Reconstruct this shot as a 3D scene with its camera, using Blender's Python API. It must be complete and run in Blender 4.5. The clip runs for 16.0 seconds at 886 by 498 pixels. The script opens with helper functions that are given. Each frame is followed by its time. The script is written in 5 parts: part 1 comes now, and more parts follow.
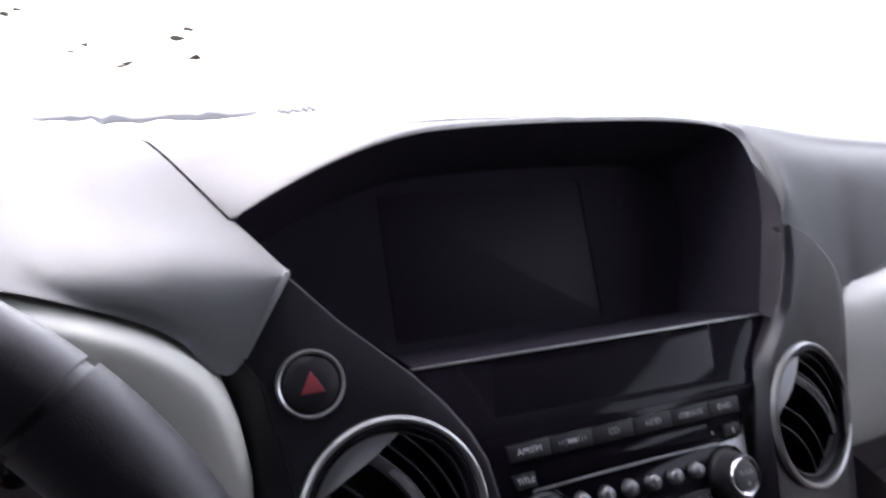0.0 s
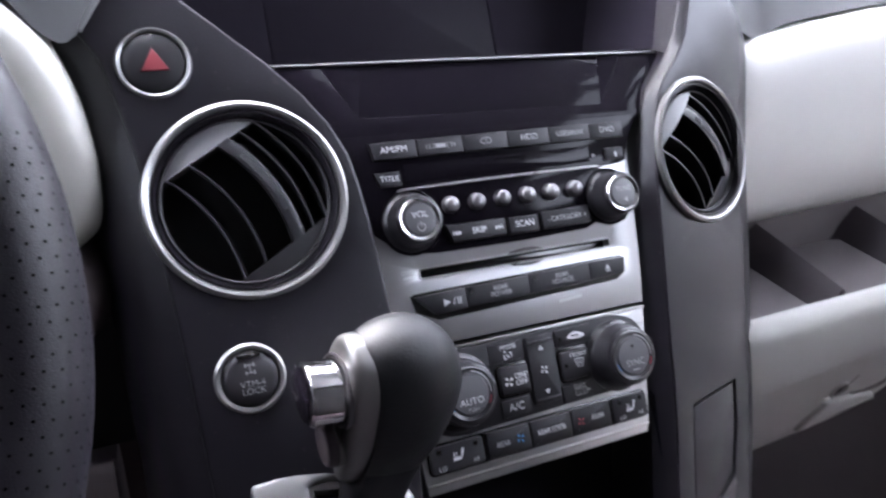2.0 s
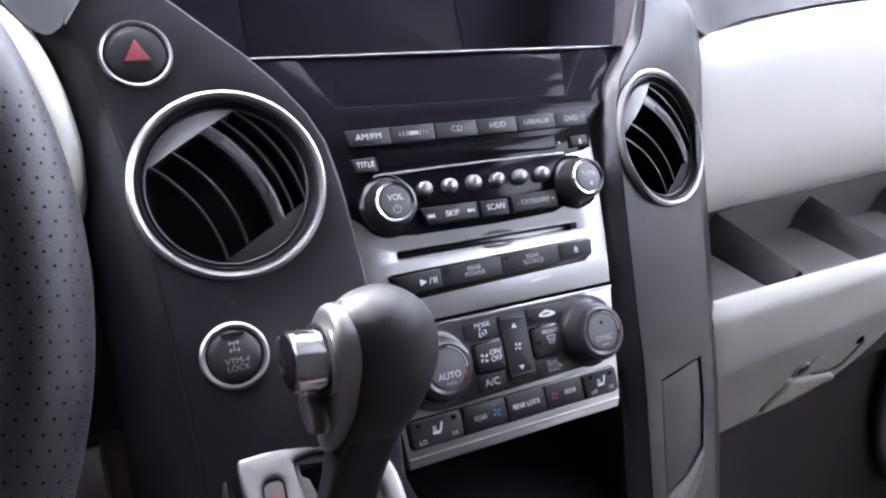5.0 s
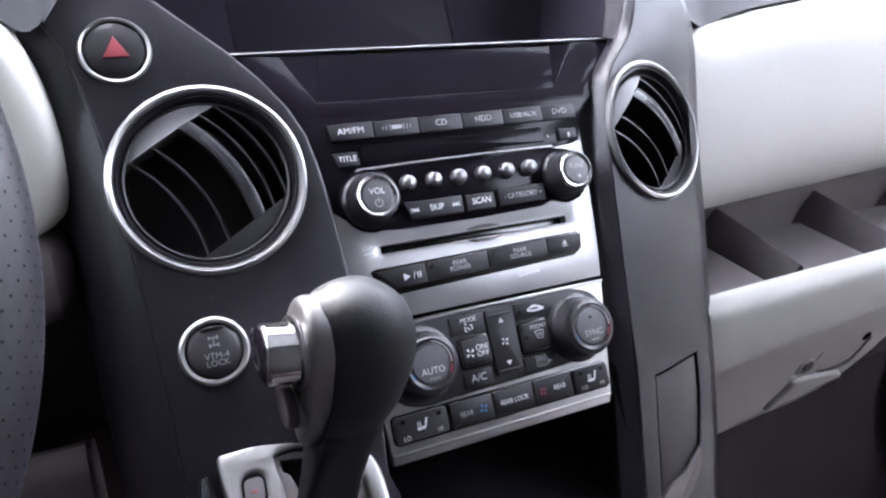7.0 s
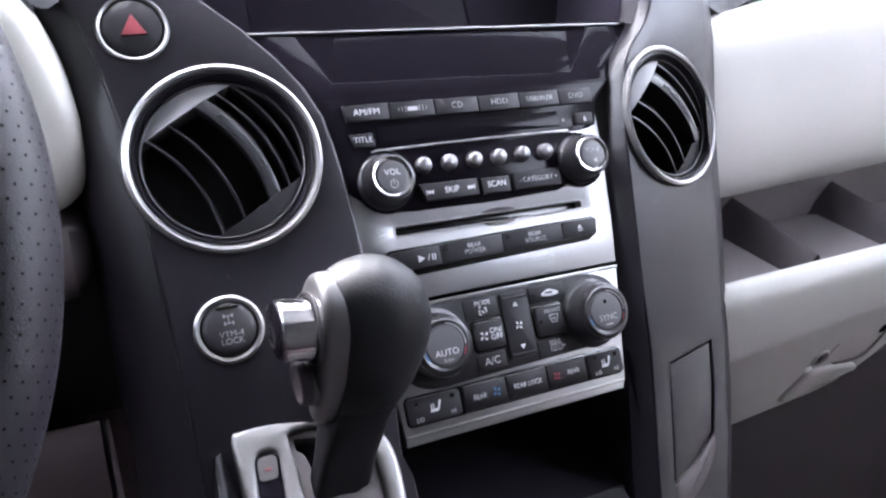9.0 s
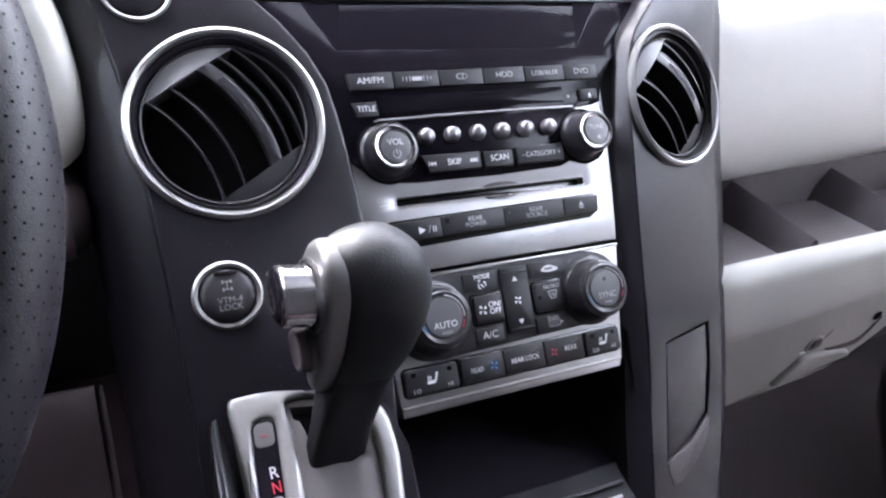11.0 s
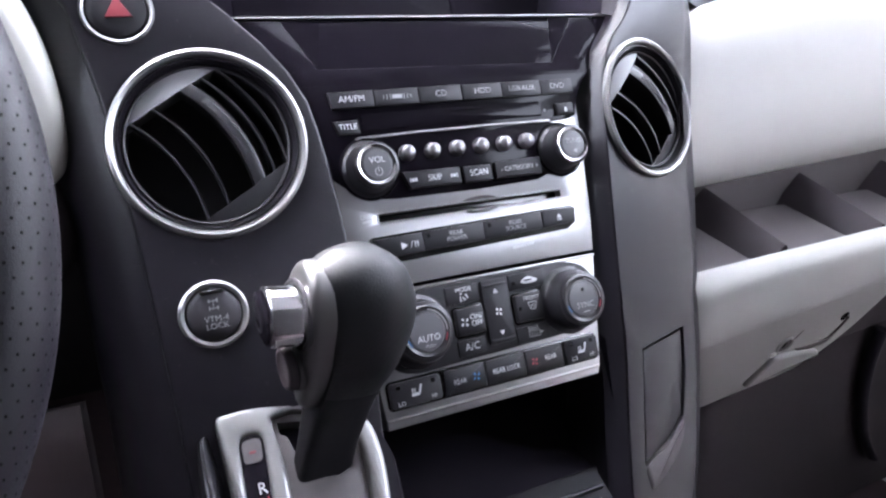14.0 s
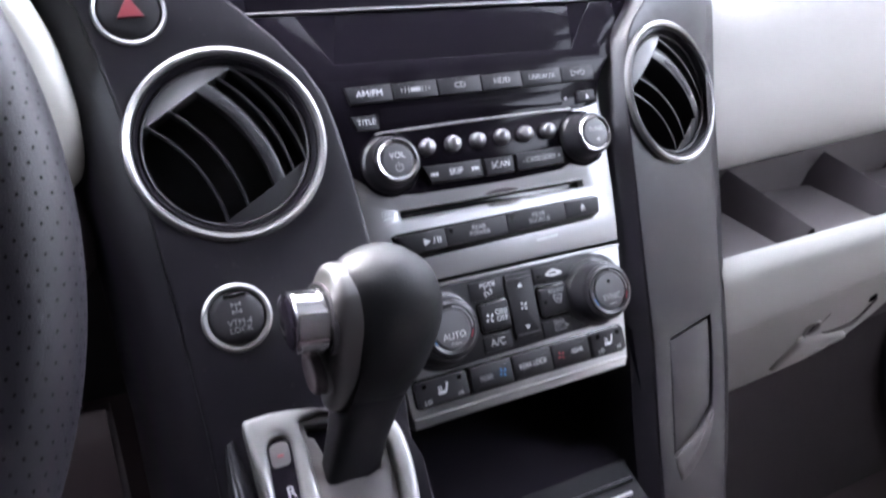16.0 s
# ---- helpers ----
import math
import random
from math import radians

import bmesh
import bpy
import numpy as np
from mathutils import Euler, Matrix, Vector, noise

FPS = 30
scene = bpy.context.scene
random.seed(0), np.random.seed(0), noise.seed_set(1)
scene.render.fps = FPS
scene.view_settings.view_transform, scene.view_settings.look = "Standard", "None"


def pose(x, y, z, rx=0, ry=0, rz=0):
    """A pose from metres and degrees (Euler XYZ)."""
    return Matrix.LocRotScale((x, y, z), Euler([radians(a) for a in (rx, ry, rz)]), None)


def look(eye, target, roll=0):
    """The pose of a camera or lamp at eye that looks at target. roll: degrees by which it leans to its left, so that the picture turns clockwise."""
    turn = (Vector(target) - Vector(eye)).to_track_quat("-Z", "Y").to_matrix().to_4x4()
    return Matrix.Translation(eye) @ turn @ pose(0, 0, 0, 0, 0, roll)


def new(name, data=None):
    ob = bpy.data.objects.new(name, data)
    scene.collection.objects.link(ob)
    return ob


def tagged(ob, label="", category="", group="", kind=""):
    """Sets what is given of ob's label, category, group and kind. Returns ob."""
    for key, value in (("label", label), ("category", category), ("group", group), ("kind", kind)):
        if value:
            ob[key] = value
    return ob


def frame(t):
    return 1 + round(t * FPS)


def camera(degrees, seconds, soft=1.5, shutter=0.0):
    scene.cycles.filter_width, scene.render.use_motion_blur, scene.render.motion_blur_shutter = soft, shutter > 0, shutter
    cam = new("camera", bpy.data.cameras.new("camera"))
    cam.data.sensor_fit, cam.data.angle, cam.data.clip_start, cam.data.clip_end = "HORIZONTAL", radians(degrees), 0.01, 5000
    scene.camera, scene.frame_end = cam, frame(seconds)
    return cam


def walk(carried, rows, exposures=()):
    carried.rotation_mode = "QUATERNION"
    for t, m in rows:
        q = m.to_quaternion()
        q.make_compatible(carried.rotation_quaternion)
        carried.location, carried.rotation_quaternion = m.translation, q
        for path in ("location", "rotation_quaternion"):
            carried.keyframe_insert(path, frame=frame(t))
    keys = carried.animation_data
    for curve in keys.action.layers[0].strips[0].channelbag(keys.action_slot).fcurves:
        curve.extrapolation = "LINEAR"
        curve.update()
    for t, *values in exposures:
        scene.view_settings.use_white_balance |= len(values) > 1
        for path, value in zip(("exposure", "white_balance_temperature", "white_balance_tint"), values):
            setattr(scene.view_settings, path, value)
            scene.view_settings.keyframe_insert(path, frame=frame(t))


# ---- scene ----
# The dashboard is drawn in its own axes and raked back by this turn about the radio's knobs.
RAKE = Matrix.Translation((0, 0, 0.62)) @ Matrix.Rotation(radians(7), 4, "X") @ Matrix.Translation((0, 0, -0.62))
cam = camera(62.0, 16.0, soft=2.3, shutter=0.5)
PATH = [
    (0, (-0.273, -0.266, 0.895), (0.523, 1.435, 0.218), 3.45),
    (0.2, (-0.272, -0.27, 0.888), (0.559, 1.408, 0.194), 3.1),
    (0.4, (-0.271, -0.276, 0.88), (0.445, 1.45, 0.18), 2.25),
    (0.5, (-0.271, -0.276, 0.877), (0.476, 1.45, 0.196), 2.3),
    (0.7, (-0.276, -0.272, 0.879), (0.528, 1.422, 0.184), 3.9),
    (1, (-0.273, -0.287, 0.875), (0.476, 1.44, 0.199), 1.5),
    (1.2, (-0.27, -0.308, 0.87), (0.492, 1.412, 0.193), 2.6),
    (1.4, (-0.244, -0.339, 0.833), (0.431, 1.394, 0.096), 1.0),
    (1.5, (-0.244, -0.328, 0.814), (0.48, 1.378, 0.062), 0.7),
    (1.7, (-0.223, -0.342, 0.79), (0.471, 1.358, -0.003), 0.9),
    (1.8, (-0.222, -0.342, 0.778), (0.513, 1.343, -0.011), 1.8),
    (2, (-0.219, -0.333, 0.779), (0.58, 1.283, -0.087), 3.1),
    (2.5, (-0.222, -0.332, 0.768), (0.68, 1.223, -0.109), 3.8),
    (3, (-0.227, -0.332, 0.772), (0.653, 1.239, -0.099), 3.4),
    (3.5, (-0.226, -0.343, 0.773), (0.681, 1.221, -0.081), 2.9),
    (4, (-0.229, -0.347, 0.77), (0.679, 1.224, -0.072), 2.7),
    (4.5, (-0.233, -0.351, 0.768), (0.657, 1.239, -0.057), 2.9),
    (7, (-0.212, -0.364, 0.759), (0.618, 1.27, -0.04), 1.5),
    (7.5, (-0.212, -0.364, 0.758), (0.629, 1.267, -0.037), 1.4),
    (8, (-0.213, -0.365, 0.758), (0.631, 1.272, -0.023), 1.6),
    (8.5, (-0.215, -0.367, 0.756), (0.616, 1.28, -0.016), 1.6),
    (9, (-0.215, -0.365, 0.751), (0.588, 1.278, -0.058), 1.7),
    (9.5, (-0.218, -0.365, 0.749), (0.592, 1.259, -0.091), 2.5),
    (12, (-0.219, -0.363, 0.741), (0.59, 1.256, -0.109), 3.7),
    (12.5, (-0.219, -0.364, 0.74), (0.586, 1.258, -0.109), 3.7),
    (13, (-0.219, -0.365, 0.74), (0.569, 1.263, -0.114), 3.6),
    (13.5, (-0.22, -0.368, 0.743), (0.563, 1.278, -0.08), 3.0),
    (14, (-0.224, -0.365, 0.757), (0.646, 1.22, -0.097), 3.6),
    (14.5, (-0.224, -0.369, 0.766), (0.653, 1.256, -0.002), 2.0),
    (15, (-0.223, -0.368, 0.764), (0.644, 1.24, -0.05), 2.2),
    (15.5, (-0.224, -0.36, 0.756), (0.634, 1.212, -0.133), 2.5),
    (15.8, (-0.226, -0.358, 0.759), (0.598, 1.207, -0.174), 2.25),
    (16, (-0.225, -0.353, 0.761), (0.606, 1.225, -0.139), 1.8),
]
walk(cam, [(t, RAKE @ look(eye, target, roll)) for t, eye, target, roll in PATH], [(0, 3.68, 6300, 18), (0.5, 3.53, 6300, 18), (1.25, 3.43, 6300, 18), (1.4, 3.75, 6300, 18), (1.52, 4.5, 6300, 18), (1.75, 5.0, 6250, 17), (2.3, 5.22, 6200, 16), (3.0, 5.5, 6200, 16), (15.0, 5.55, 6200, 16), (15.6, 5.46, 6200, 16), (16, 5.5, 6200, 16)])

# ---- world and light ----
world = bpy.data.worlds.new("overcast_sky")
scene.world = world
world.use_nodes = True
wn = world.node_tree.nodes
sky = wn.new("ShaderNodeTexSky")
sky.sky_type = "NISHITA"
sky.sun_disc = False
sky.sun_elevation, sky.sun_rotation = radians(48), radians(-22)
sky.dust_density, sky.air_density, sky.ozone_density = 2.0, 1.0, 1.0
wn["Background"].inputs["Strength"].default_value = 0.15
pale = wn.new("ShaderNodeHueSaturation")
pale.inputs["Saturation"].default_value = 0.3
world.node_tree.links.new(sky.outputs["Color"], pale.inputs["Color"])
world.node_tree.links.new(pale.outputs["Color"], wn["Background"].inputs["Color"])
sun_data = bpy.data.lights.new("sun", "SUN")
sun_data.energy, sun_data.angle, sun_data.color = 0.3, radians(24), (1.0, 0.98, 0.96)
sun = new("sun", sun_data)
sun.matrix_world = look((0, 0, 4), Vector((0, 0, 4)) - Vector((math.sin(radians(-22)) * math.cos(radians(48)), math.cos(radians(-22)) * math.cos(radians(48)), math.sin(radians(48)))))


# ---- materials ----
def material(name, base, rough=0.5, metal=0.0, coat=0.0, grain=900.0, bump=0.15, vary=0.12, mottle=9.0, spec=0.5, dust=0.0):
    m = bpy.data.materials.new(name)
    m.use_nodes = True
    n, l = m.node_tree.nodes, m.node_tree.links
    p = n["Principled BSDF"]
    p.inputs["Metallic"].default_value = metal
    p.inputs["Coat Weight"].default_value = coat
    p.inputs["Coat Roughness"].default_value = 0.04
    p.inputs["Specular IOR Level"].default_value = spec
    tc = n.new("ShaderNodeTexCoord")
    big, fine = n.new("ShaderNodeTexNoise"), n.new("ShaderNodeTexNoise")
    big.inputs["Scale"].default_value, big.inputs["Detail"].default_value = mottle, 6
    fine.inputs["Scale"].default_value, fine.inputs["Detail"].default_value = grain, 3
    for t in (big, fine):
        l.new(tc.outputs["Object"], t.inputs["Vector"])
    mix = n.new("ShaderNodeMix")
    mix.data_type = "RGBA"
    lo, hi = [c * (1 - vary) for c in base], [min(1, c * (1 + vary)) for c in base]
    mix.inputs["A"].default_value, mix.inputs["B"].default_value = (*lo, 1), (*hi, 1)
    l.new(big.outputs["Fac"], mix.inputs["Factor"])
    if dust:
        speck, near, far_off = n.new("ShaderNodeTexNoise"), n.new("ShaderNodeMapRange"), n.new("ShaderNodeMix")
        speck.inputs["Scale"].default_value, speck.inputs["Detail"].default_value = 210.0, 2
        near.inputs["From Min"].default_value, near.inputs["From Max"].default_value, near.inputs["To Max"].default_value = 0.70, 0.78, dust
        far_off.data_type = "RGBA"
        far_off.inputs["B"].default_value = (0.30, 0.29, 0.28, 1)
        l.new(tc.outputs["Object"], speck.inputs["Vector"])
        l.new(speck.outputs["Fac"], near.inputs["Value"])
        l.new(near.outputs["Result"], far_off.inputs["Factor"])
        l.new(mix.outputs["Result"], far_off.inputs["A"])
        l.new(far_off.outputs["Result"], p.inputs["Base Color"])
    else:
        l.new(mix.outputs["Result"], p.inputs["Base Color"])
    rr = n.new("ShaderNodeMapRange")
    rr.inputs["To Min"].default_value, rr.inputs["To Max"].default_value = max(0.02, rough * 0.82), min(1, rough * 1.2)
    l.new(fine.outputs["Fac"], rr.inputs["Value"])
    l.new(rr.outputs["Result"], p.inputs["Roughness"])
    if bump:
        b = n.new("ShaderNodeBump")
        b.inputs["Strength"].default_value, b.inputs["Distance"].default_value = bump, 0.0006
        l.new(fine.outputs["Fac"], b.inputs["Height"])
        l.new(b.outputs["Normal"], p.inputs["Normal"])
    return m


GREY = material("grained_grey_plastic", (0.070, 0.0705, 0.0725), 0.66, grain=1400, bump=0.22, spec=0.22)
PANEL = material("satin_dark_grey_plastic", (0.0082, 0.0070, 0.0098), 0.36, grain=900, bump=0.18, spec=0.34, vary=0.16, dust=0.05)
DARK = material("black_plastic", (0.012, 0.0105, 0.013), 0.5, grain=1300, bump=0.2)
LINING = material("matte_black_lining", (0.019, 0.0158, 0.0225), 0.85, spec=0.08, grain=1200, bump=0.2)
LIGHT = material("light_grey_grained_vinyl", (0.53, 0.527, 0.503), 0.55, spec=0.35, grain=1200, bump=0.25, vary=0.05)
TAUPE = material("taupe_plastic", (0.085, 0.068, 0.070), 0.55, grain=1300, bump=0.25)
# TAUPE made paler, standing in for window light on the knee panel.
KNEE = material("window_lit_knee_plastic", (0.21, 0.172, 0.178), 0.6, grain=1300, bump=0.25)
TRAY = material("grey_tray_plastic", (0.066, 0.0575, 0.0585), 0.6, grain=1300, bump=0.2, spec=0.3)
GLOSS = material("gloss_black", (0.0055, 0.0046, 0.0066), 0.13, coat=0.0, grain=28, bump=0.0, spec=0.07, dust=0.03)
SCREEN = material("dark_screen_glass", (0.015, 0.0123, 0.0178), 0.5, grain=300, bump=0.0, spec=0.08)
BUTTON = material("soft_grey_button", (0.0092, 0.0085, 0.0104), 0.45, grain=1600, bump=0.08, spec=0.28)
SILVER = material("brushed_silver_paint", (0.30, 0.30, 0.305), 0.33, metal=0.85, grain=1800, bump=0.0, vary=0.05)
SATIN = material("satin_silver_trim", (0.29, 0.287, 0.284), 0.33, metal=0.9, grain=1500, bump=0.05, vary=0.06)
CHROME = material("chrome", (0.62, 0.62, 0.64), 0.12, metal=1.0, grain=300, bump=0.0, vary=0.03)
LEATHER = material("black_leather", (0.0090, 0.0077, 0.0105), 0.44, grain=1900, bump=0.28, spec=0.27, vary=0.2)
KNOBLEATHER = material("pebbled_black_leather", (0.0068, 0.0068, 0.0080), 0.50, grain=1000, bump=0.5, spec=0.32, vary=0.2)
LED = material("dark_lamp_window", (0.008, 0.008, 0.008), 0.2, bump=0.0)
WHITE = material("white_print", (0.46, 0.46, 0.48), 0.6, bump=0.0, vary=0.03)
DIM = material("grey_print", (0.28, 0.28, 0.29), 0.6, bump=0.0, vary=0.03)
FADED = material("faded_grey_print", (0.22, 0.22, 0.226), 0.6, bump=0.0, vary=0.03)
RED = material("red_print", (0.25, 0.02, 0.035), 0.5, bump=0.0)
REDPLASTIC = material("faded_red_lens", (0.17, 0.026, 0.034), 0.35, bump=0.0)
BLUE = material("blue_print", (0.02, 0.12, 0.28), 0.5, bump=0.0)
PEARL = material("satin_metal_button", (0.17, 0.167, 0.172), 0.34, metal=0.85, bump=0.0)
FROST = material("frosted_window", (0.075, 0.07, 0.07), 0.5, bump=0.0)
LEVER = material("matte_black_lever", (0.009, 0.0082, 0.0098), 0.6, grain=1200, bump=0.2, spec=0.2)
VANE = material("black_vane_plastic", (0.016, 0.0152, 0.0175), 0.36, grain=1300, bump=0.1)
BLANK = material("lit_blank_and_strip_grey", (0.15, 0.148, 0.152), 0.34, grain=1500, bump=0.06, spec=0.6)
DISPLAY = material("display_glass", (0.0045, 0.0037, 0.0055), 0.09, grain=28, bump=0.0, spec=0.045, dust=0.02)
DEEP = material("deep_black_lining", (0.015, 0.0126, 0.0176), 0.8, spec=0.1, grain=1200, bump=0.2)
PRICK = material("dark_hole", (0.0015, 0.0015, 0.0015), 0.95, spec=0.02, bump=0.0)
SURROUND = material("olive_grey_vinyl", (0.50, 0.496, 0.455), 0.5, spec=0.35, grain=1200, bump=0.2, vary=0.05)
EDGE = material("shaded_grey_edge", (0.040, 0.036, 0.040), 0.7, grain=1300, bump=0.2, spec=0.15)
DIVIDER = material("dark_brown_grey_plastic", (0.028, 0.0218, 0.0250), 0.62, grain=1300, bump=0.2, spec=0.2)
# LIGHT's grey darkened, so the glove box front carries shade in its colour.
DIMMED = material("dimmed_light_grey", (0.245, 0.242, 0.230), 0.45, spec=0.35, grain=1200, bump=0.2, vary=0.06)
TRIM = material("dull_silver_trim", (0.155, 0.152, 0.151), 0.36, metal=0.85, grain=1500, bump=0.05)
KNOB = material("smooth_black_knob", (0.008, 0.0075, 0.009), 0.30, grain=900, bump=0.05)
CAP = material("grey_knob_cap", (0.05, 0.05, 0.054), 0.38, grain=1500, bump=0.06)
GATESILVER = material("dull_silver_gate", (0.26, 0.256, 0.253), 0.40, metal=0.85, grain=1500, bump=0.05, vary=0.06)
DIAL = material("grey_dial_face", (0.75, 0.72, 0.72), 0.45, bump=0.05)
for lit, glow, strength in ((DIAL, (0.75, 0.72, 0.74), 0.018),):
    q = lit.node_tree.nodes["Principled BSDF"].inputs
    q["Emission Color"].default_value, q["Emission Strength"].default_value = (*glow, 1), strength
LITRED = material("lit_red_print", (0.25, 0.02, 0.035), 0.5, bump=0.0)
q = LITRED.node_tree.nodes["Principled BSDF"].inputs
q["Emission Color"].default_value, q["Emission Strength"].default_value = (1.0, 0.03, 0.06, 1), 0.012
CLOTH = material("grey_headliner", (0.26, 0.257, 0.262), 0.9, grain=600, bump=0.5)
CARPET = material("dark_carpet", (0.085, 0.064, 0.071), 0.95, grain=500, bump=0.8)
SHELL = material("car_body_lining", (0.05, 0.047, 0.046), 0.7)
BLOCKER = material("near_black_blocker", (0.008, 0.0075, 0.008), 0.95, spec=0.05, grain=500, bump=0.5)
# CARPET darkened: the passenger footwell's shade is put into its colour.
SHADEDCARPET = material("shaded_footwell_carpet", (0.024, 0.0185, 0.0215), 0.95, grain=500, bump=0.8)
BOUNCE = material("pale_bounce_lining", (0.36, 0.358, 0.36), 0.6)
ASPHALT = material("pale_concrete", (0.72, 0.72, 0.71), 0.9, grain=40, mottle=0.4)

GLASS = bpy.data.materials.new("windscreen_glass")
GLASS.use_nodes = True
gp = GLASS.node_tree.nodes["Principled BSDF"]
gp.inputs["Transmission Weight"].default_value, gp.inputs["Roughness"].default_value, gp.inputs["IOR"].default_value = 1.0, 0.0, 1.05
LEAF = material("dry_leaf", (0.10, 0.095, 0.085), 0.8)
GATEFLOOR = material("dark_satin_metallic_plastic", (0.10, 0.092, 0.092), 0.42, metal=0.4, grain=1400, bump=0.08)
lp = LEAF.node_tree.nodes["Principled BSDF"]
lp.inputs["Transmission Weight"].default_value, lp.inputs["IOR"].default_value = 0.3, 1.02
# Mid-grey instead of black, standing in for sky glare over the rubber.
WIPER = material("glare_grey_wiper_rubber", (0.27, 0.265, 0.26), 0.8)


# ---- building ----
STACK = pose(0, 0, 0.591, 59.7, 0, 0)


def stack(u, v, w):
    """A point of the centre stack: across, up its face, out of it."""
    return STACK @ Vector((u, v, w))


def left(u, v, w):
    return stack(u, v, w + 0.078 * (u + 0.16))


def right(u, v, w):
    return stack(u, v, w - 0.20 * (u - 0.148) + 0.07 * (v - 0.05))


def right_turned(u, v, w):
    return right(u, v, w - 0.05 * (u - 0.149))


def lean_back(u, v, w):
    return stack(u, v, w - 0.28 * (v - 0.075))


GATE_O, GATE_V, GATE_W = Vector((-0.17, -0.0495, 0.5096)), Vector((0, 0.8, 0.6)), Vector((0, -0.6, 0.8))


def gate(u, v, w):
    drop = 1.5 * max(0.0, v + 0.012) ** 2
    return GATE_O + Vector((u, 0, 0)) + v * GATE_V + (w - drop) * GATE_W


def thing(name, at, label, category, group="", kind=""):
    e = new(name)
    e.empty_display_size = 0.02
    e.location = RAKE @ Vector(at)
    return tagged(e, label, category, group, kind)


def part(name, bm, mat, parent=None, label="", sharp=35, rake=True):
    """Links a bmesh as one mesh, alone or under a thing or a part."""
    if rake:
        bm.transform(RAKE)
    bmesh.ops.recalc_face_normals(bm, faces=bm.faces)
    me = bpy.data.meshes.new(name)
    bm.to_mesh(me)
    bm.free()
    me.polygons.foreach_set("use_smooth", [not p.select for p in me.polygons])
    me.set_sharp_from_angle(angle=radians(sharp))
    me.materials.append(mat)
    ob = new(name, me)
    if parent:
        ob.parent = parent
        if parent.type == "EMPTY":
            ob.matrix_parent_inverse = Matrix.Translation(-parent.location)
    return tagged(ob, label)


def area2(pts):
    return sum(a[0] * b[1] - b[0] * a[1] for a, b in zip(pts, pts[1:] + pts[:1]))


def inset(pts, d):
    """A polygon drawn in by d (anticlockwise)."""
    out, n = [], len(pts)
    for i in range(n):
        p, a, b = Vector(pts[i]), Vector(pts[i - 1]), Vector(pts[(i + 1) % n])
        e, g = (p - a), (b - p)
        if e.length < 1e-9 or g.length < 1e-9:
            out.append(tuple(p))
            continue
        e, g = e.normalized(), g.normalized()
        n1, n2 = Vector((-e.y, e.x)), Vector((-g.y, g.x))
        m = n1 + n2
        k = 1 + n1.dot(n2)
        out.append(tuple(p + m * (d / max(k, 0.35))))
    return out


def curve(pts, n=6, closed=True):
    """A smooth line through points of any size."""
    pts = [Vector(p) for p in pts]
    c, out = len(pts), []
    for i in range(c if closed else c - 1):
        if closed:
            p0, p1, p2, p3 = pts[i - 1], pts[i], pts[(i + 1) % c], pts[(i + 2) % c]
        else:
            p0, p1, p2, p3 = pts[max(i - 1, 0)], pts[i], pts[i + 1], pts[min(i + 2, c - 1)]
        for k in range(n):
            t = k / n
            out.append(0.5 * (2 * p1 + (p2 - p0) * t + (2 * p0 - 5 * p1 + 4 * p2 - p3) * t * t + (3 * p1 - p0 - 3 * p2 + p3) * t**3))
    if not closed:
        out.append(pts[-1])
    return [tuple(p) for p in out]


def rrect(u0, v0, u1, v1, r=0.001, n=4, skew=0.0):
    """A rectangle with round corners; skew leans its sides."""
    pts = []
    for cu, cv, a in ((u1 - r, v1 - r, 0), (u0 + r, v1 - r, 90), (u0 + r, v0 + r, 180), (u1 - r, v0 + r, 270)):
        for k in range(n + 1):
            t = radians(a + 90 * k / n)
            pts.append((cu + r * math.cos(t), cv + r * math.sin(t)))
    return [(u + skew * (v - v0), v) for u, v in pts]


def circle(cu, cv, r, n=48):
    return [(cu + r * math.cos(2 * math.pi * k / n), cv + r * math.sin(2 * math.pi * k / n)) for k in range(n)]


def plate(outline, w0, w1, f=stack, bevel=0.0006, holes=(), seg=2, dome=0.0):
    """A plate from w0 up to w1 with rounded upper edges and holes."""
    bm = bmesh.new()
    tops = []
    loops = [(list(outline), 1)] + [(list(h), -1) for h in holes]
    for pts, sign in loops:
        if area2(pts) < 0:
            pts = pts[::-1]
        rings = [[(p[0], p[1], w0) for p in pts]]
        for k in range(seg + 1):
            a = 0.5 * math.pi * k / seg
            ring = inset(pts, sign * bevel * (1 - math.cos(a)))
            rings.append([(p[0], p[1], w1 - bevel + bevel * math.sin(a)) for p in ring])
        vs = [[bm.verts.new(p) for p in ring] for ring in rings]
        n = len(pts)
        for a, b in zip(vs, vs[1:]):
            for i in range(n):
                j = (i + 1) % n
                bm.faces.new((a[i], a[j], b[j], b[i]))
        tops.append(vs[-1])
    if len(tops) == 1:
        bm.faces.new(tops[0])
    else:
        edges = [bm.edges.get((t[i], t[(i + 1) % len(t)])) for t in tops for i in range(len(t))]
        bmesh.ops.triangle_fill(bm, use_beauty=True, use_dissolve=False, edges=edges, normal=(0, 0, 1))
    for v in bm.verts:
        v.co = f(*v.co)
    if holes or max(p[0] for p in outline) - min(p[0] for p in outline) > 0.1:
        bm.normal_update()
        rim_verts = {v for t in tops for v in t}
        caps = [c for c in bm.faces if all(v in rim_verts for v in c.verts)]
        if all(abs(c.normal.dot(caps[0].normal)) > 0.9999 for c in caps):
            for c in caps:
                c.select = True
    return bm


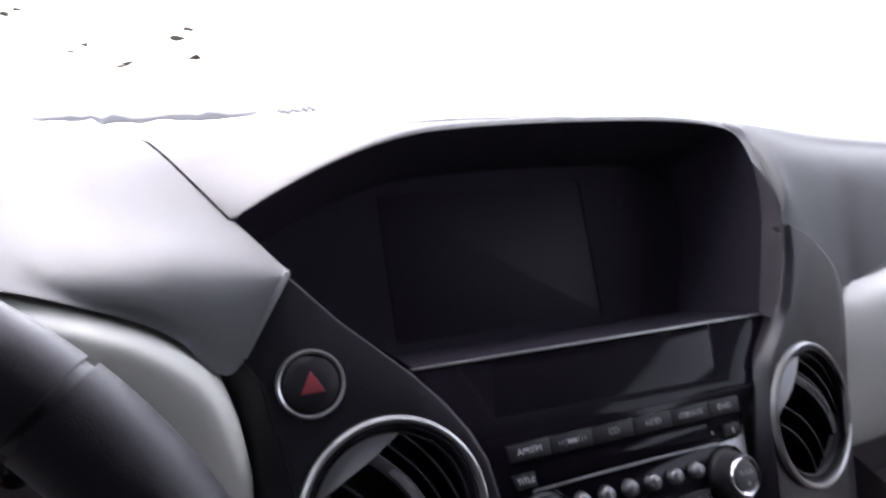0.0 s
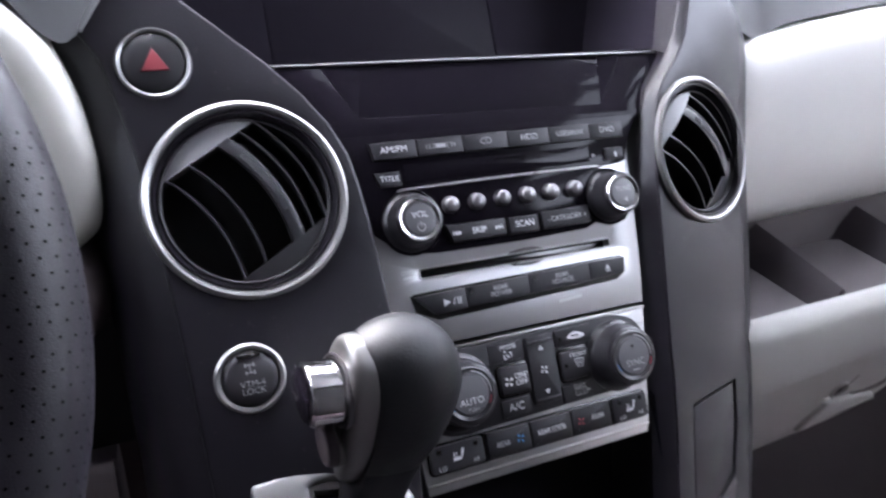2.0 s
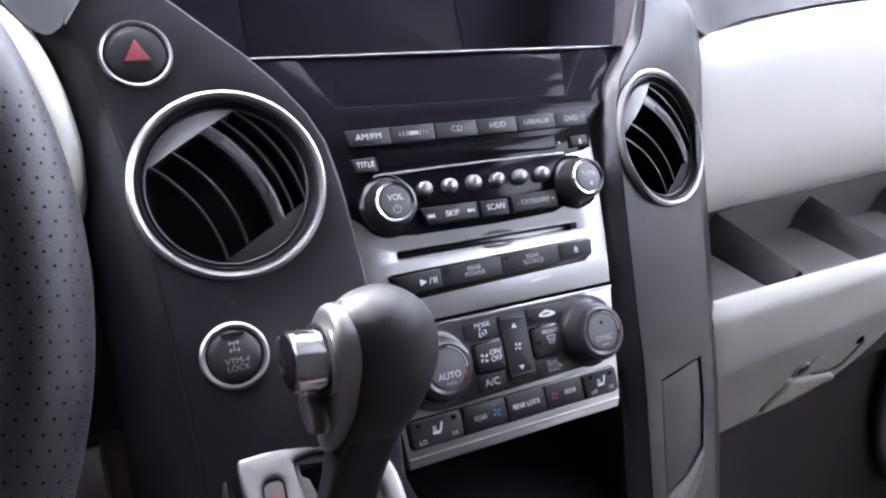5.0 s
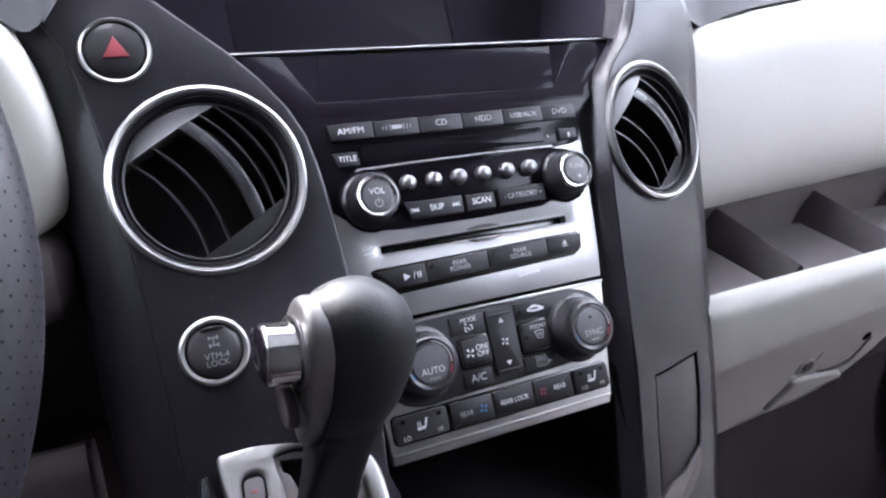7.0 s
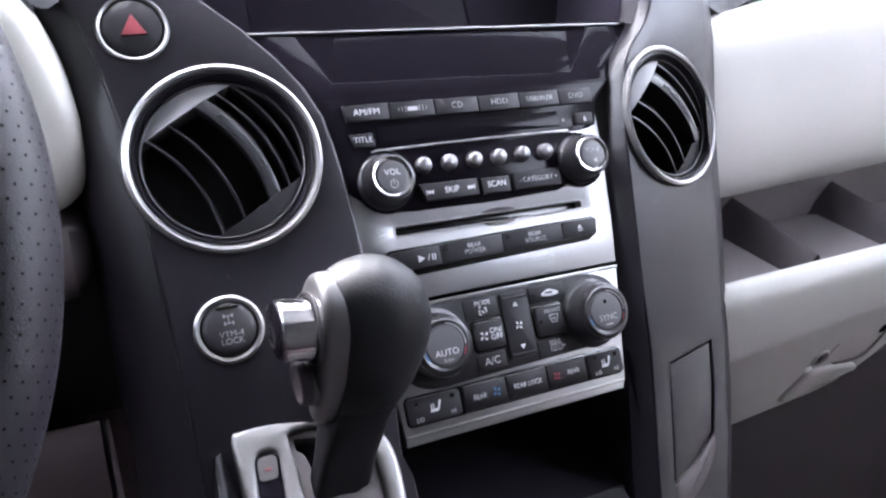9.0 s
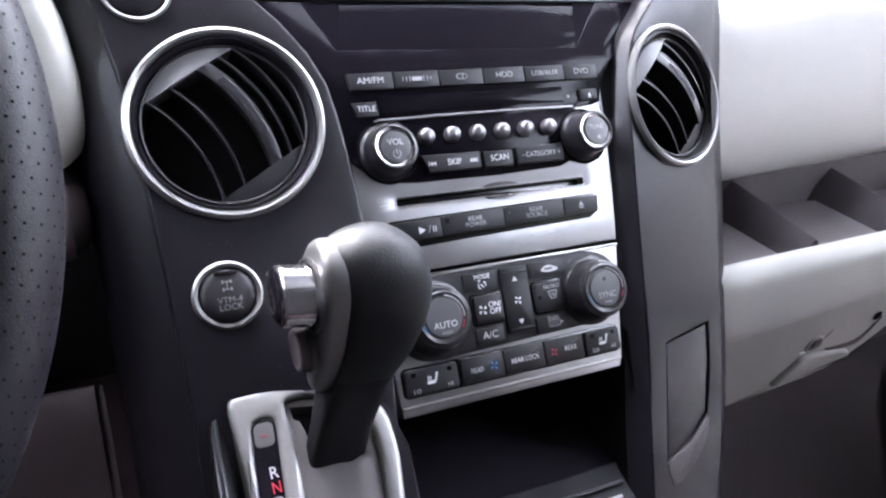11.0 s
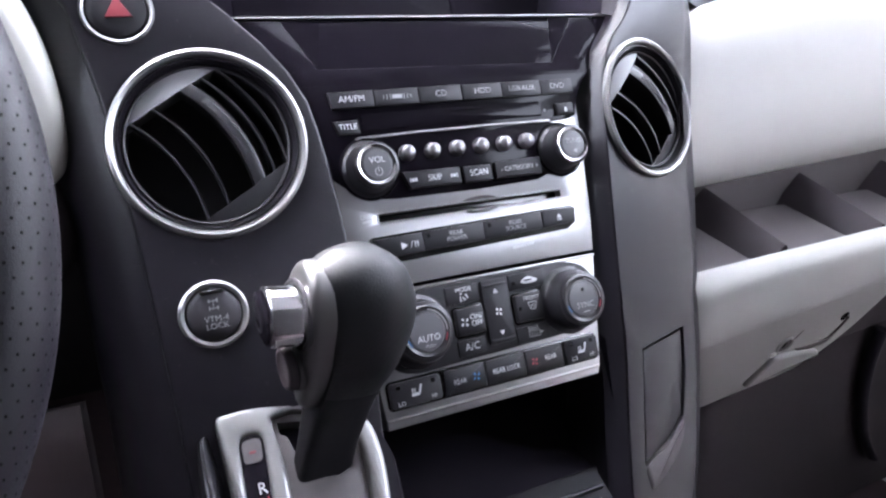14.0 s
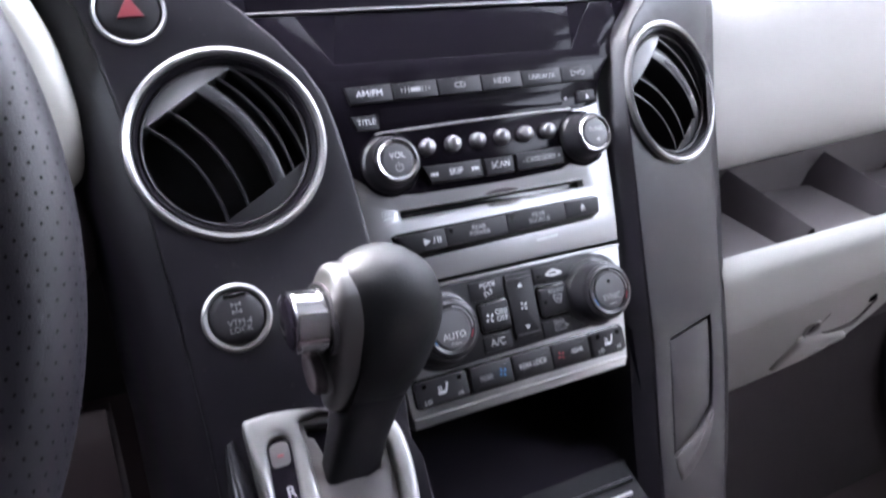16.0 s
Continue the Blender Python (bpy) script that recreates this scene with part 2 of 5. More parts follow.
def lathe(profile, cu, cv, f=stack, seg=48):
    """A turned body round (cu, cv); the profile holds (radius, out)."""
    bm = bmesh.new()
    rows = []
    for r, w in profile:
        if r < 1e-6:
            rows.append([bm.verts.new(f(cu, cv, w))])
        else:
            rows.append([bm.verts.new(f(cu + r * math.cos(2 * math.pi * k / seg), cv + r * math.sin(2 * math.pi * k / seg), w)) for k in range(seg)])
    for a, b in zip(rows, rows[1:]):
        for k in range(seg):
            j = (k + 1) % seg
            if len(a) == 1 and len(b) > 1:
                bm.faces.new((a[0], b[j], b[k]))
            elif len(b) == 1 and len(a) > 1:
                bm.faces.new((a[k], a[j], b[0]))
            elif len(a) > 1:
                bm.faces.new((a[k], a[j], b[j], b[k]))
    return bm


def loft(rows, ring=False, caps=False):
    """A skin over rows of points; ring closes each row."""
    bm = bmesh.new()
    vs = [[bm.verts.new(p) for p in row] for row in rows]
    n = len(vs[0])
    for a, b in zip(vs, vs[1:]):
        for i in range(n if ring else n - 1):
            j = (i + 1) % n
            bm.faces.new((a[i], a[j], b[j], b[i]))
    if caps:
        bm.faces.new(vs[0])
        bm.faces.new(vs[-1])
    return bm


def along_x(profile, x0, x1, steps=1, shift=None):
    """A solid bar with a (y, z) profile; shift(x) gives an offset (dy, dz)."""
    rows = []
    for k in range(steps + 1):
        x = x0 + (x1 - x0) * k / steps
        dy, dz = shift(x) if shift else (0, 0)
        rows.append([(x, y + dy, z + dz) for y, z in profile])
    return loft(rows, ring=True, caps=True)


def box(x0, y0, z0, x1, y1, z1, bevel=0.0):
    bm = bmesh.new()
    bmesh.ops.create_cube(bm, size=1)
    for v in bm.verts:
        v.co = Vector(((x0 + x1) / 2 + v.co.x * (x1 - x0), (y0 + y1) / 2 + v.co.y * (y1 - y0), (z0 + z1) / 2 + v.co.z * (z1 - z0)))
    if bevel:
        bmesh.ops.bevel(bm, geom=bm.edges, offset=bevel, segments=2, affect="EDGES", profile=0.5)
    return bm


def lettering(body, size, u, v, w, f, mat, parent, name="lettering", squeeze=1.0):
    """Raised print in the built-in font, centred on (u, v)."""
    c = bpy.data.curves.new("print", "FONT")
    c.body, c.size, c.align_x, c.align_y, c.resolution_u = body, size, "CENTER", "CENTER", 3
    c.space_line = 0.85
    o = bpy.data.objects.new("print", c)
    me = bpy.data.meshes.new_from_object(o)
    bm = bmesh.new()
    bm.from_mesh(me)
    for x in bm.verts:
        x.co = f(u + x.co.x * squeeze, v + x.co.y, w)
    bpy.data.objects.remove(o)
    bpy.data.curves.remove(c)
    bpy.data.meshes.remove(me)
    return part(name, bm, mat, parent)


def flat(shapes, w, f):
    """Thin printed shapes, each a polygon."""
    bm = bmesh.new()
    for pts in shapes:
        bm.faces.new([bm.verts.new(f(p[0], p[1], w)) for p in pts])
    return bm


# ---- the car's shell ----
def slab(name, x0, y0, z0, x1, y1, z1, mat, label):
    return tagged(part(name, box(x0, y0, z0, x1, y1, z1), mat, None, "", rake=False), label, "car shell", kind="structure")


def framed_side(name, x, label, high, sill=0.84, rear=-0.92):
    """A side of the cabin with its front window opening; the dark tinted rear windows count as closed."""
    pts = [(-3.2, -0.03), (0.75, -0.03), (0.75, 0.72), (0.30, 0.76), (0.22, 0.80), (-0.22, 1.34), (-3.2, 1.34)]
    front = [(rear, sill), (0.12 - 0.82 * (sill - 0.84), sill), (0.12 - 0.82 * (high - 0.84), high), (rear, high)]
    side = 1 if x > 0 else -1
    bm = plate(pts, 0, 0.05, lambda u, v, w: Vector((x + side * w, u, v)), 0.004, (front,))
    # Passenger side pale to bounce fill light, driver side dark to hold it back.
    return tagged(part(name, bm, BOUNCE if x > 0 else SHELL, None, rake=False), label, "car shell", kind="structure")


tagged(part("ground", box(-300, -300, -0.45, 300, 300, -0.42), ASPHALT, None, rake=False), "pale concrete ground outside the car", "ground", kind="structure")
slab("floor", -0.78, -3.2, -0.02, 0.78, 0.75, 0.03, CARPET, "dark carpeted car floor")
slab("ceiling", -0.80, -3.2, 1.33, 0.80, -0.20, 1.37, CLOTH, "light grey cloth headliner of the car")
# Unseen header strip, brought forward to cut light falling from above.
tagged(part("ceiling", loft([[(-0.78, y, z), (0.78, y, z)] for y, z in ((0.045, 1.196), (-0.02, 1.235), (-0.12, 1.285), (-0.21, 1.332), (-0.21, 1.37), (0.05, 1.215))], ring=False), CLOTH, None, rake=False), "unseen grey cloth edge of the headliner, brought forward to cut light", "car shell", kind="structure")
# Out of view; the small opening only limits light from the driver side.
framed_side("wall_left", -0.78, "unseen driver side of the cabin, its front window narrowed to limit light", 1.12, 0.86, -0.22)
framed_side("wall_right", 0.78, "unseen passenger side of the cabin with its window opening, pale to bounce light", 1.29, 0.95, -1.0)
tagged(part("wall_back", plate([(-0.78, 0.03), (0.78, 0.03), (0.78, 1.33), (-0.78, 1.33)], 0, 0.05, lambda u, v, w: Vector((u, -3.2 - w, v)), 0.004), SHELL, None, rake=False), "dark closed rear of the cabin", "car shell", kind="structure")
# Unseen partition, added to keep light off the driver side of the stack.
slab("wall_blocker", -0.775, -0.53, 0.03, 0.20, -0.47, 1.00, BLOCKER, "unseen dark partition added behind the driver's place to block light")
slab("wall_front", -0.78, 0.63, 0.0, 0.78, 0.665, 0.772, DARK, "black firewall behind the dashboard")

# windscreen, with the wiper and a few dead leaves lying on it
WS0, WS1 = Vector((0, 0.72, 0.735)), Vector((0, 0.04, 1.1986))
WSN = Vector((0, 0.6, 0.88)).normalized()
bm = bmesh.new()
corners = [(-0.76, WS0), (0.76, WS0), (0.715, WS1), (-0.715, WS1)]
lower = [bm.verts.new((x, p.y, p.z)) for x, p in corners]
upper = [bm.verts.new((x, p.y + 0.003, p.z + 0.004)) for x, p in corners]
bm.faces.new(lower), bm.faces.new(upper[::-1])
for i in range(4):
    bm.faces.new((lower[i], lower[(i + 1) % 4], upper[(i + 1) % 4], upper[i]))
pane = tagged(part("windscreen", bm, GLASS, None, rake=False), "clear sloping windscreen glass", "windscreen", kind="structure")
pane.visible_shadow = False


def on_glass(x, s, w):
    s *= 1.2941
    return Vector((x, 0, 0)) + WS0.lerp(WS1, s) + Vector((0, 0.003, 0.005)) + WSN * w


wip = new("wiper")
wip.location = on_glass(-0.2, 0.122, 0)
tagged(wip, "wiper lying low across the windscreen, greyed in place of sky glare", "wiper")
rng = random.Random(11)
for name, x0, s0, x1, s1, r in (("blade", -0.352, 0.1040, -0.104, 0.1085, 0.0085), ("arm", -0.092, 0.112, -0.030, 0.116, 0.0055)):
    rows = []
    for k in range(25):
        q = k / 24
        rk = r * (0.55 + 0.9 * rng.random()) * min(1, 0.25 + 4 * q, 0.25 + 4 * (1 - q))
        lift = 0.005 + 0.006 * rng.random()
        rows.append([tuple(on_glass(x0 + (x1 - x0) * q, s0 + (s1 - s0) * q + 0.0015 * math.sin(9 * q), lift + rk * math.sin(t)) + Vector((0, rk * math.cos(t), 0))) for t in (0, 0.8, 1.6, 2.4, 3.14, 3.9, 4.7, 5.5)])
    part(name, loft(rows, ring=True, caps=True), WIPER, wip, rake=False)
rng = random.Random(4)
for x, s, size in ((-0.185, 0.222, 0.013), (-0.203, 0.252, 0.011), (-0.195, 0.266, 0.009), (-0.251, 0.211, 0.013), (-0.258, 0.206, 0.007), (-0.287, 0.239, 0.007), (-0.300, 0.228, 0.006), (-0.364, 0.276, 0.012), (-0.348, 0.279, 0.010), (-0.355, 0.287, 0.011), (-0.338, 0.285, 0.008), (-0.372, 0.284, 0.012)):
    bm = bmesh.new()
    ring = [bm.verts.new(on_glass(x + size * rng.uniform(0.35, 1.0) * math.cos(t), s + size * rng.uniform(0.2, 0.6) * math.sin(t), 0.0006 + 0.002 * rng.random())) for t in [k * 0.698 for k in range(9)]]
    top = bm.verts.new(on_glass(x, s, 0.004))
    for i in range(9):
        bm.faces.new((ring[i], ring[(i + 1) % 9], top))
    bm.faces.new(ring[::-1])
    tagged(part("dead_leaf", bm, LEAF, None, rake=False), "small curled dead leaf lying on the windscreen", "leaf", "leaves on the windscreen")

# ---- dashboard skin ----
ARCH = [(-0.4265, 0.050, 0.783), (-0.36, 0.050, 0.779), (-0.32, 0.055, 0.768), (-0.29, 0.060, 0.754), (-0.267, 0.060, 0.743), (-0.251, 0.060, 0.731), (-0.2368, 0.0638, 0.7112)]


def dash_columns(cols):
    """Skin of the dashboard from its near edge over the crest to the windscreen."""
    rows = [curve(c, 6, closed=False) for c in cols]
    n = len(rows[0])
    return [curve([r[k] for r in rows], 4, closed=False) for k in range(n)]


def far(x):
    return [(x, 0.40, 0.752), (x * 1.02, 0.66, 0.69)]


dash = thing("dashboard", (0, 0.3, 0.5), "grey grained plastic dashboard with a hooded centre", "dashboard", kind="structure")
cols = [
    [(-0.1925, 0.0965, 0.7445), (-0.1950, 0.1040, 0.7460), (-0.2115, 0.1550, 0.7560), (-0.2455, 0.262, 0.777), (-0.256, 0.40, 0.745), (-0.26, 0.66, 0.68)],
    [(-0.1945, 0.0935, 0.7465), (-0.1970, 0.1010, 0.7480), (-0.2138, 0.1520, 0.7590), (-0.2494, 0.260, 0.782)] + far(-0.260),
    [(-0.2225, 0.072, 0.709), (-0.2324, 0.0795, 0.7545), (-0.270, 0.260, 0.784)] + far(-0.28),
    [ARCH[6], (-0.2497, 0.0730, 0.7585), (-0.286, 0.260, 0.786)] + far(-0.30),
    [ARCH[5], (-0.2665, 0.0715, 0.7616), (-0.300, 0.260, 0.788)] + far(-0.315),
    [ARCH[4], (-0.2843, 0.0725, 0.7649), (-0.318, 0.260, 0.7885)] + far(-0.335),
    [ARCH[3], (-0.3066, 0.0775, 0.7688), (-0.338, 0.260, 0.789)] + far(-0.355),
    [ARCH[2], (-0.335, 0.100, 0.7800), (-0.362, 0.260, 0.790)] + far(-0.38),
    [ARCH[1], (-0.370, 0.100, 0.788), (-0.390, 0.260, 0.791)] + far(-0.40),
    [ARCH[0], (-0.4265, 0.100, 0.791), (-0.4265, 0.260, 0.792)] + far(-0.4265),
]
for c in cols[8:2:-1]:
    cols.append([(-0.853 - p[0], p[1], p[2]) for p in c])
cols.append([(-0.66, 0.06, 0.70), (-0.66, 0.10, 0.75), (-0.66, 0.26, 0.78)] + far(-0.66))
cols.append([(-0.775, 0.06, 0.69), (-0.775, 0.10, 0.74), (-0.775, 0.26, 0.77)] + far(-0.76))
for c in cols[2:]:
    c.insert(2, tuple(Vector(c[1]).lerp(Vector(c[2]), 0.35) + Vector((0, 0, 0.0008))))
part("driver_side_skin", loft(dash_columns(cols)), GREY, dash)

RIM = [(-0.2175, 0.2135), (-0.189, 0.2290), (-0.155, 0.2445), (-0.119, 0.2560), (-0.081, 0.2612), (-0.022, 0.2636), (0.0475, 0.2637), (0.096, 0.2620), (0.130, 0.2575), (0.146, 0.2495), (0.1545, 0.231), (0.1556, 0.209)]


def rim_at(u, v, w):
    """The rim of the hood; its driver end leans back."""
    return stack(u, v, w) + max(0.0, (-0.10 - u) / 0.1175) ** 1.5 * Vector((0.0037, 0.0357, -0.0110))


def crest(q):
    """Height of the hood's crest from its driver end (0) to its passenger end (1)."""
    keys = ((0, 0.7922), (0.1, 0.7985), (0.27, 0.8047), (0.45, 0.8080), (0.6, 0.8080), (0.8, 0.8045), (1.0001, 0.803))
    for (a, za), (b, zb) in zip(keys, keys[1:]):
        if q < b:
            return za + (zb - za) * (q - a) / (b - a)


hood_cols = []
rim_line = curve(RIM[:-1], 3, closed=False)
for k, (u, v) in enumerate(rim_line):
    p, q = rim_at(u, v, -0.010), k / (len(rim_line) - 1)
    back = 0.5 + 0.5 * math.cos(math.pi * min(1, q / 0.5))
    xc, yc = -0.2494 + 0.4144 * q, 0.190 + 0.07 * back
    zc = crest(q) - 0.165 * (yc - 0.2) - 0.0015
    hood_cols.append([tuple(p), (p.x + (xc - p.x) * 0.06, p.y + 0.006, p.z + 0.0022), (p.x + (xc - p.x) * 0.47, p.y + (yc - p.y) * 0.5, p.z + (zc - p.z) * 0.55 + 0.002), (xc, yc, zc), (xc * 1.03, 0.40, 0.755), (xc * 1.06, 0.66, 0.69)])
hood_rows = [curve(c, 4, closed=False) if len(c) < 8 else c for c in hood_cols]
n = min(len(r) for r in hood_rows)
hood_rows = [[r[round(k * (len(r) - 1) / (n - 1))] for k in range(n)] for r in hood_rows]
seam = curve(cols[1], 6, closed=False)[12:]
steps = (0, 0.06, 0.48, 1, 2, 3)
spots = [5 * k / (n - 1) for k in range(n)]
spots = [6 * (steps[int(q)] + (steps[min(int(q) + 1, 5)] - steps[int(q)]) * (q % 1)) for q in spots]
seam = [Vector(seam[int(q)]).lerp(Vector(seam[min(int(q) + 1, len(seam) - 1)]), q % 1) for q in spots]
hood_rows[0] = [(p.x + 0.0012, p.y + 0.0006, p.z - 0.0016) for p in seam]
part("hood_seam", loft([[(p.x + dx, p.y, p.z + dz) for dx, dz in ((-0.0016, 0.0000), (0.0002, 0.0012), (0.0016, -0.0006))] for p in seam[:20]]), PRICK, dash, "thin dark seam")
part("centre_hood_skin", loft([[r[k] for r in hood_rows] for k in range(len(hood_rows[0]))]), GREY, dash)

turn_edge = [(0.164, 0.12, 0.7752), (0.1677, 0.111, 0.7657), (0.1686, 0.103, 0.7562), (0.166, 0.094, 0.744)]
side = [turn_edge[-1], (0.174, 0.108, 0.770), (0.178, 0.150, 0.793), (0.18, 0.19, 0.801), (0.185, 0.38, 0.770), (0.19, 0.66, 0.70)]
rcols = [hood_cols[-1]]
for p, q in zip(turn_edge, (0.3, 0.6, 0.85)):
    rest = [tuple(Vector(a).lerp(Vector(b), q)) for a, b in zip(hood_cols[-1], side)]
    rcols.append([p, tuple(Vector(p).lerp(Vector(rest[2]), 0.12 + 0.2 * q) + Vector((0.0008, 0, 0.0015)))] + rest[2:])
rcols += [
    side,
    [(0.186, 0.080, 0.722), (0.190, 0.120, 0.774), (0.195, 0.160, 0.797), (0.20, 0.215, 0.799), (0.20, 0.40, 0.768), (0.21, 0.66, 0.70)],
    [(0.220, 0.079, 0.6990), (0.226, 0.125, 0.770), (0.235, 0.165, 0.790), (0.24, 0.215, 0.7935), (0.24, 0.40, 0.764), (0.25, 0.66, 0.70)],
    [(0.2465, 0.088, 0.6915), (0.26, 0.130, 0.765), (0.27, 0.170, 0.785), (0.275, 0.215, 0.788), (0.28, 0.40, 0.760), (0.29, 0.66, 0.70)],
    [(0.2700, 0.090, 0.6995), (0.285, 0.133, 0.764), (0.295, 0.172, 0.7815), (0.30, 0.215, 0.785), (0.305, 0.40, 0.758), (0.31, 0.66, 0.70)],
    [(0.320, 0.094, 0.7067), (0.33, 0.138, 0.762), (0.34, 0.175, 0.7775), (0.34, 0.215, 0.781), (0.34, 0.40, 0.756), (0.35, 0.66, 0.70)],
    [(0.450, 0.104, 0.7175), (0.45, 0.148, 0.758), (0.45, 0.18, 0.770), (0.45, 0.215, 0.774), (0.45, 0.40, 0.750), (0.46, 0.66, 0.69)],
    [(0.775, 0.120, 0.732), (0.775, 0.155, 0.755), (0.775, 0.18, 0.763), (0.775, 0.215, 0.766), (0.775, 0.40, 0.742), (0.76, 0.66, 0.69)],
]
part("passenger_side_skin", loft(dash_columns(rcols)), GREY, dash)

# the hooded recess over the radio
HOLE = curve(RIM, 3, closed=False) + [(0.1515, 0.185), (0.144, 0.161), (0.131, 0.1216), (-0.129, 0.1216), (-0.150, 0.1365), (-0.170, 0.1560), (-0.1925, 0.1830)]
deep = [(0.01 + (u - 0.01) * 0.92, 0.185 + (v - 0.185) * 0.86) for u, v in HOLE]
lining = [[tuple(rim_at(u, v, -0.0098)) for u, v in HOLE], [tuple(rim_at(0.01 + (u - 0.01) * 0.985, 0.185 + (v - 0.185) * 0.975, -0.022)) for u, v in HOLE], [tuple(stack(u, v, -0.081)) for u, v in deep]]
bm = loft(lining, ring=True)
bm.faces.new([v for v in bm.verts][-len(HOLE):])
part("hood_lining", bm, LINING, dash, "matte black lining of the hooded recess")

# ---- centre stack ----
console = thing("centre_stack", (-0.05, -0.05, 0.3), "dark grey plastic centre stack between the seats", "centre console")
LEFT_R = [(-0.1945, 0.1815), (-0.170, 0.1536), (-0.1346, 0.1200), (-0.1188, 0.1020), (-0.1065, 0.0843), (-0.0988, 0.0670), (-0.0957, 0.0502), (-0.0933, 0.0303), (-0.0915, 0.0072), (-0.0906, -0.0123), (-0.0897, -0.0317), (-0.0880, -0.0968), (-0.0900, -0.1212), (-0.0915, -0.20), (-0.092, -0.36), (-0.108, -0.36), (-0.108, -0.104), (-0.150, -0.097), (-0.152, -0.36)]
LEFT_L = [(-0.193, -0.36), (-0.193, -0.20), (-0.1935, -0.094), (-0.1965, -0.0276), (-0.1986, 0.0079), (-0.2023, 0.0588), (-0.2047, 0.0771), (-0.2085, 0.0985), (-0.2140, 0.1260), (-0.2225, 0.1411)]
vent_hole = circle(-0.1555, 0.0495, 0.0465, 64)
bm = plate(LEFT_R + LEFT_L, -0.035, 0.0, left, 0.0022, (vent_hole,), 3)
part("driver_side_panel", bm, PANEL, console)
# its flank towards the driver
flank = []
for u, v in LEFT_L:
    flank.append([tuple(left(u + 0.0006, v, -0.0022)), tuple(left(u - 0.008, v, -0.0065)), tuple(left(u - 0.017, v, -0.0175)), tuple(left(u - 0.024, v, -0.034)), tuple(left(u - 0.029, v, -0.060)), tuple(left(u - 0.031, v, -0.16))])
part("driver_side_flank", loft(flank), PANEL, console)
part("joint_strip", plate([(-0.1955, 0.1832), (-0.1928, 0.1806), (-0.2200, 0.1404), (-0.2236, 0.1420)], -0.008, 0.0030, left, 0.0013), BLANK, console, "thin grey joint strip")

RIGHT_L = [(0.1567, 0.179), (0.1558, 0.170), (0.1538, 0.157), (0.1465, 0.1380), (0.1340, 0.1160), (0.1097, 0.0916), (0.1009, 0.0686), (0.0946, 0.0384), (0.0874, -0.0136), (0.0801, -0.0721), (0.0747, -0.1225), (0.0660, -0.1784), (0.058, -0.25), (0.05, -0.36)]
RIGHT_R = [(0.125, -0.36), (0.138, -0.25), (0.1521, -0.2066), (0.1685, -0.1463), (0.1786, -0.0906), (0.1914, -0.0254), (0.2012, 0.0376), (0.2120, 0.0850), (0.2185, 0.1198), (0.2143, 0.1456), (0.186, 0.170)]
vent_hole_r = circle(0.149, 0.048, 0.0452, 64)
flap_hole = [(0.1061, -0.1171), (0.1524, -0.1107), (0.1480, -0.1400), (0.1387, -0.1725), (0.118, -0.186), (0.0918, -0.1945)]


def eased(x, keys):
    """A value between keyed places."""
    for (a, va), (b, vb) in zip(keys, keys[1:]):
        if x <= b:
            return va + (vb - va) * max(0.0, (x - a) / (b - a))
    return keys[-1][1]


near_edge, far_edge = curve(RIGHT_L, 3, False), curve(RIGHT_R, 3, False)
near_face = [(u + eased(v, ((-0.36, 0.013), (-0.10, 0.013), (-0.04, 0.0105), (0.05, 0.0060), (0.12, 0.0065), (0.17, 0.004), (0.22, 0.0015))), v) for u, v in near_edge]
far_face = [(u - eased(v, ((-0.36, 0.004), (-0.20, 0.006), (-0.10, 0.008), (0.06, 0.0125), (0.13, 0.010), (0.17, 0.002))), v) for u, v in far_edge]
part("passenger_side_panel", plate(near_face + far_face, -0.030, 0.0, right, 0.0012, (vent_hole_r, flap_hole), 3), PANEL, console)
drop = [eased(v, ((-0.36, -0.012), (0.09, -0.012), (0.13, -0.0075), (0.22, -0.0035))) for u, v in near_edge]
part("inner_flank", loft([[tuple(right(g[0] + 0.0004, g[1], -0.0011)), tuple(right((e[0] * 0.75 + g[0] * 0.25), e[1], d * 0.72)), tuple(right(e[0], e[1], d)), tuple(right(e[0] - 0.0006, e[1], d - 0.004)), tuple(right(e[0] - 0.001, e[1], -0.055))] for e, g, d in zip(near_edge, near_face, drop)]), PANEL, console, "chamfered flank beside the radio")
part("outer_flank", loft([[tuple(right(g[0] - 0.0004, g[1], -0.0011)), tuple(right(e[0] * 0.8 + g[0] * 0.2 + 0.0016, e[1], -0.0030)), tuple(right(e[0] + 0.0028, e[1], -0.0055)), tuple(right(e[0] + 0.0020, e[1], -0.055))] for e, g in zip(far_edge, far_face)]), PANEL, console, "chamfered flank beside the glove box")
part("coin_pocket_flap", plate(inset(flap_hole[::-1] if area2(flap_hole) < 0 else flap_hole, 0.0012), -0.012, -0.0012, right, 0.0012), PANEL, console, "closed flap of a small pocket")
part("pocket_well", plate(inset(flap_hole[::-1] if area2(flap_hole) < 0 else flap_hole, -0.002), -0.03, -0.014, right, 0.0004), DARK, console)
part("finger_grip", plate(curve([(0.0935, -0.1935), (0.118, -0.1855), (0.137, -0.174), (0.1385, -0.182), (0.124, -0.199), (0.098, -0.212), (0.0925, -0.206)], 4), -0.01, 0.0012, right, 0.003), TRAY, console, "scooped finger grip under the flap")


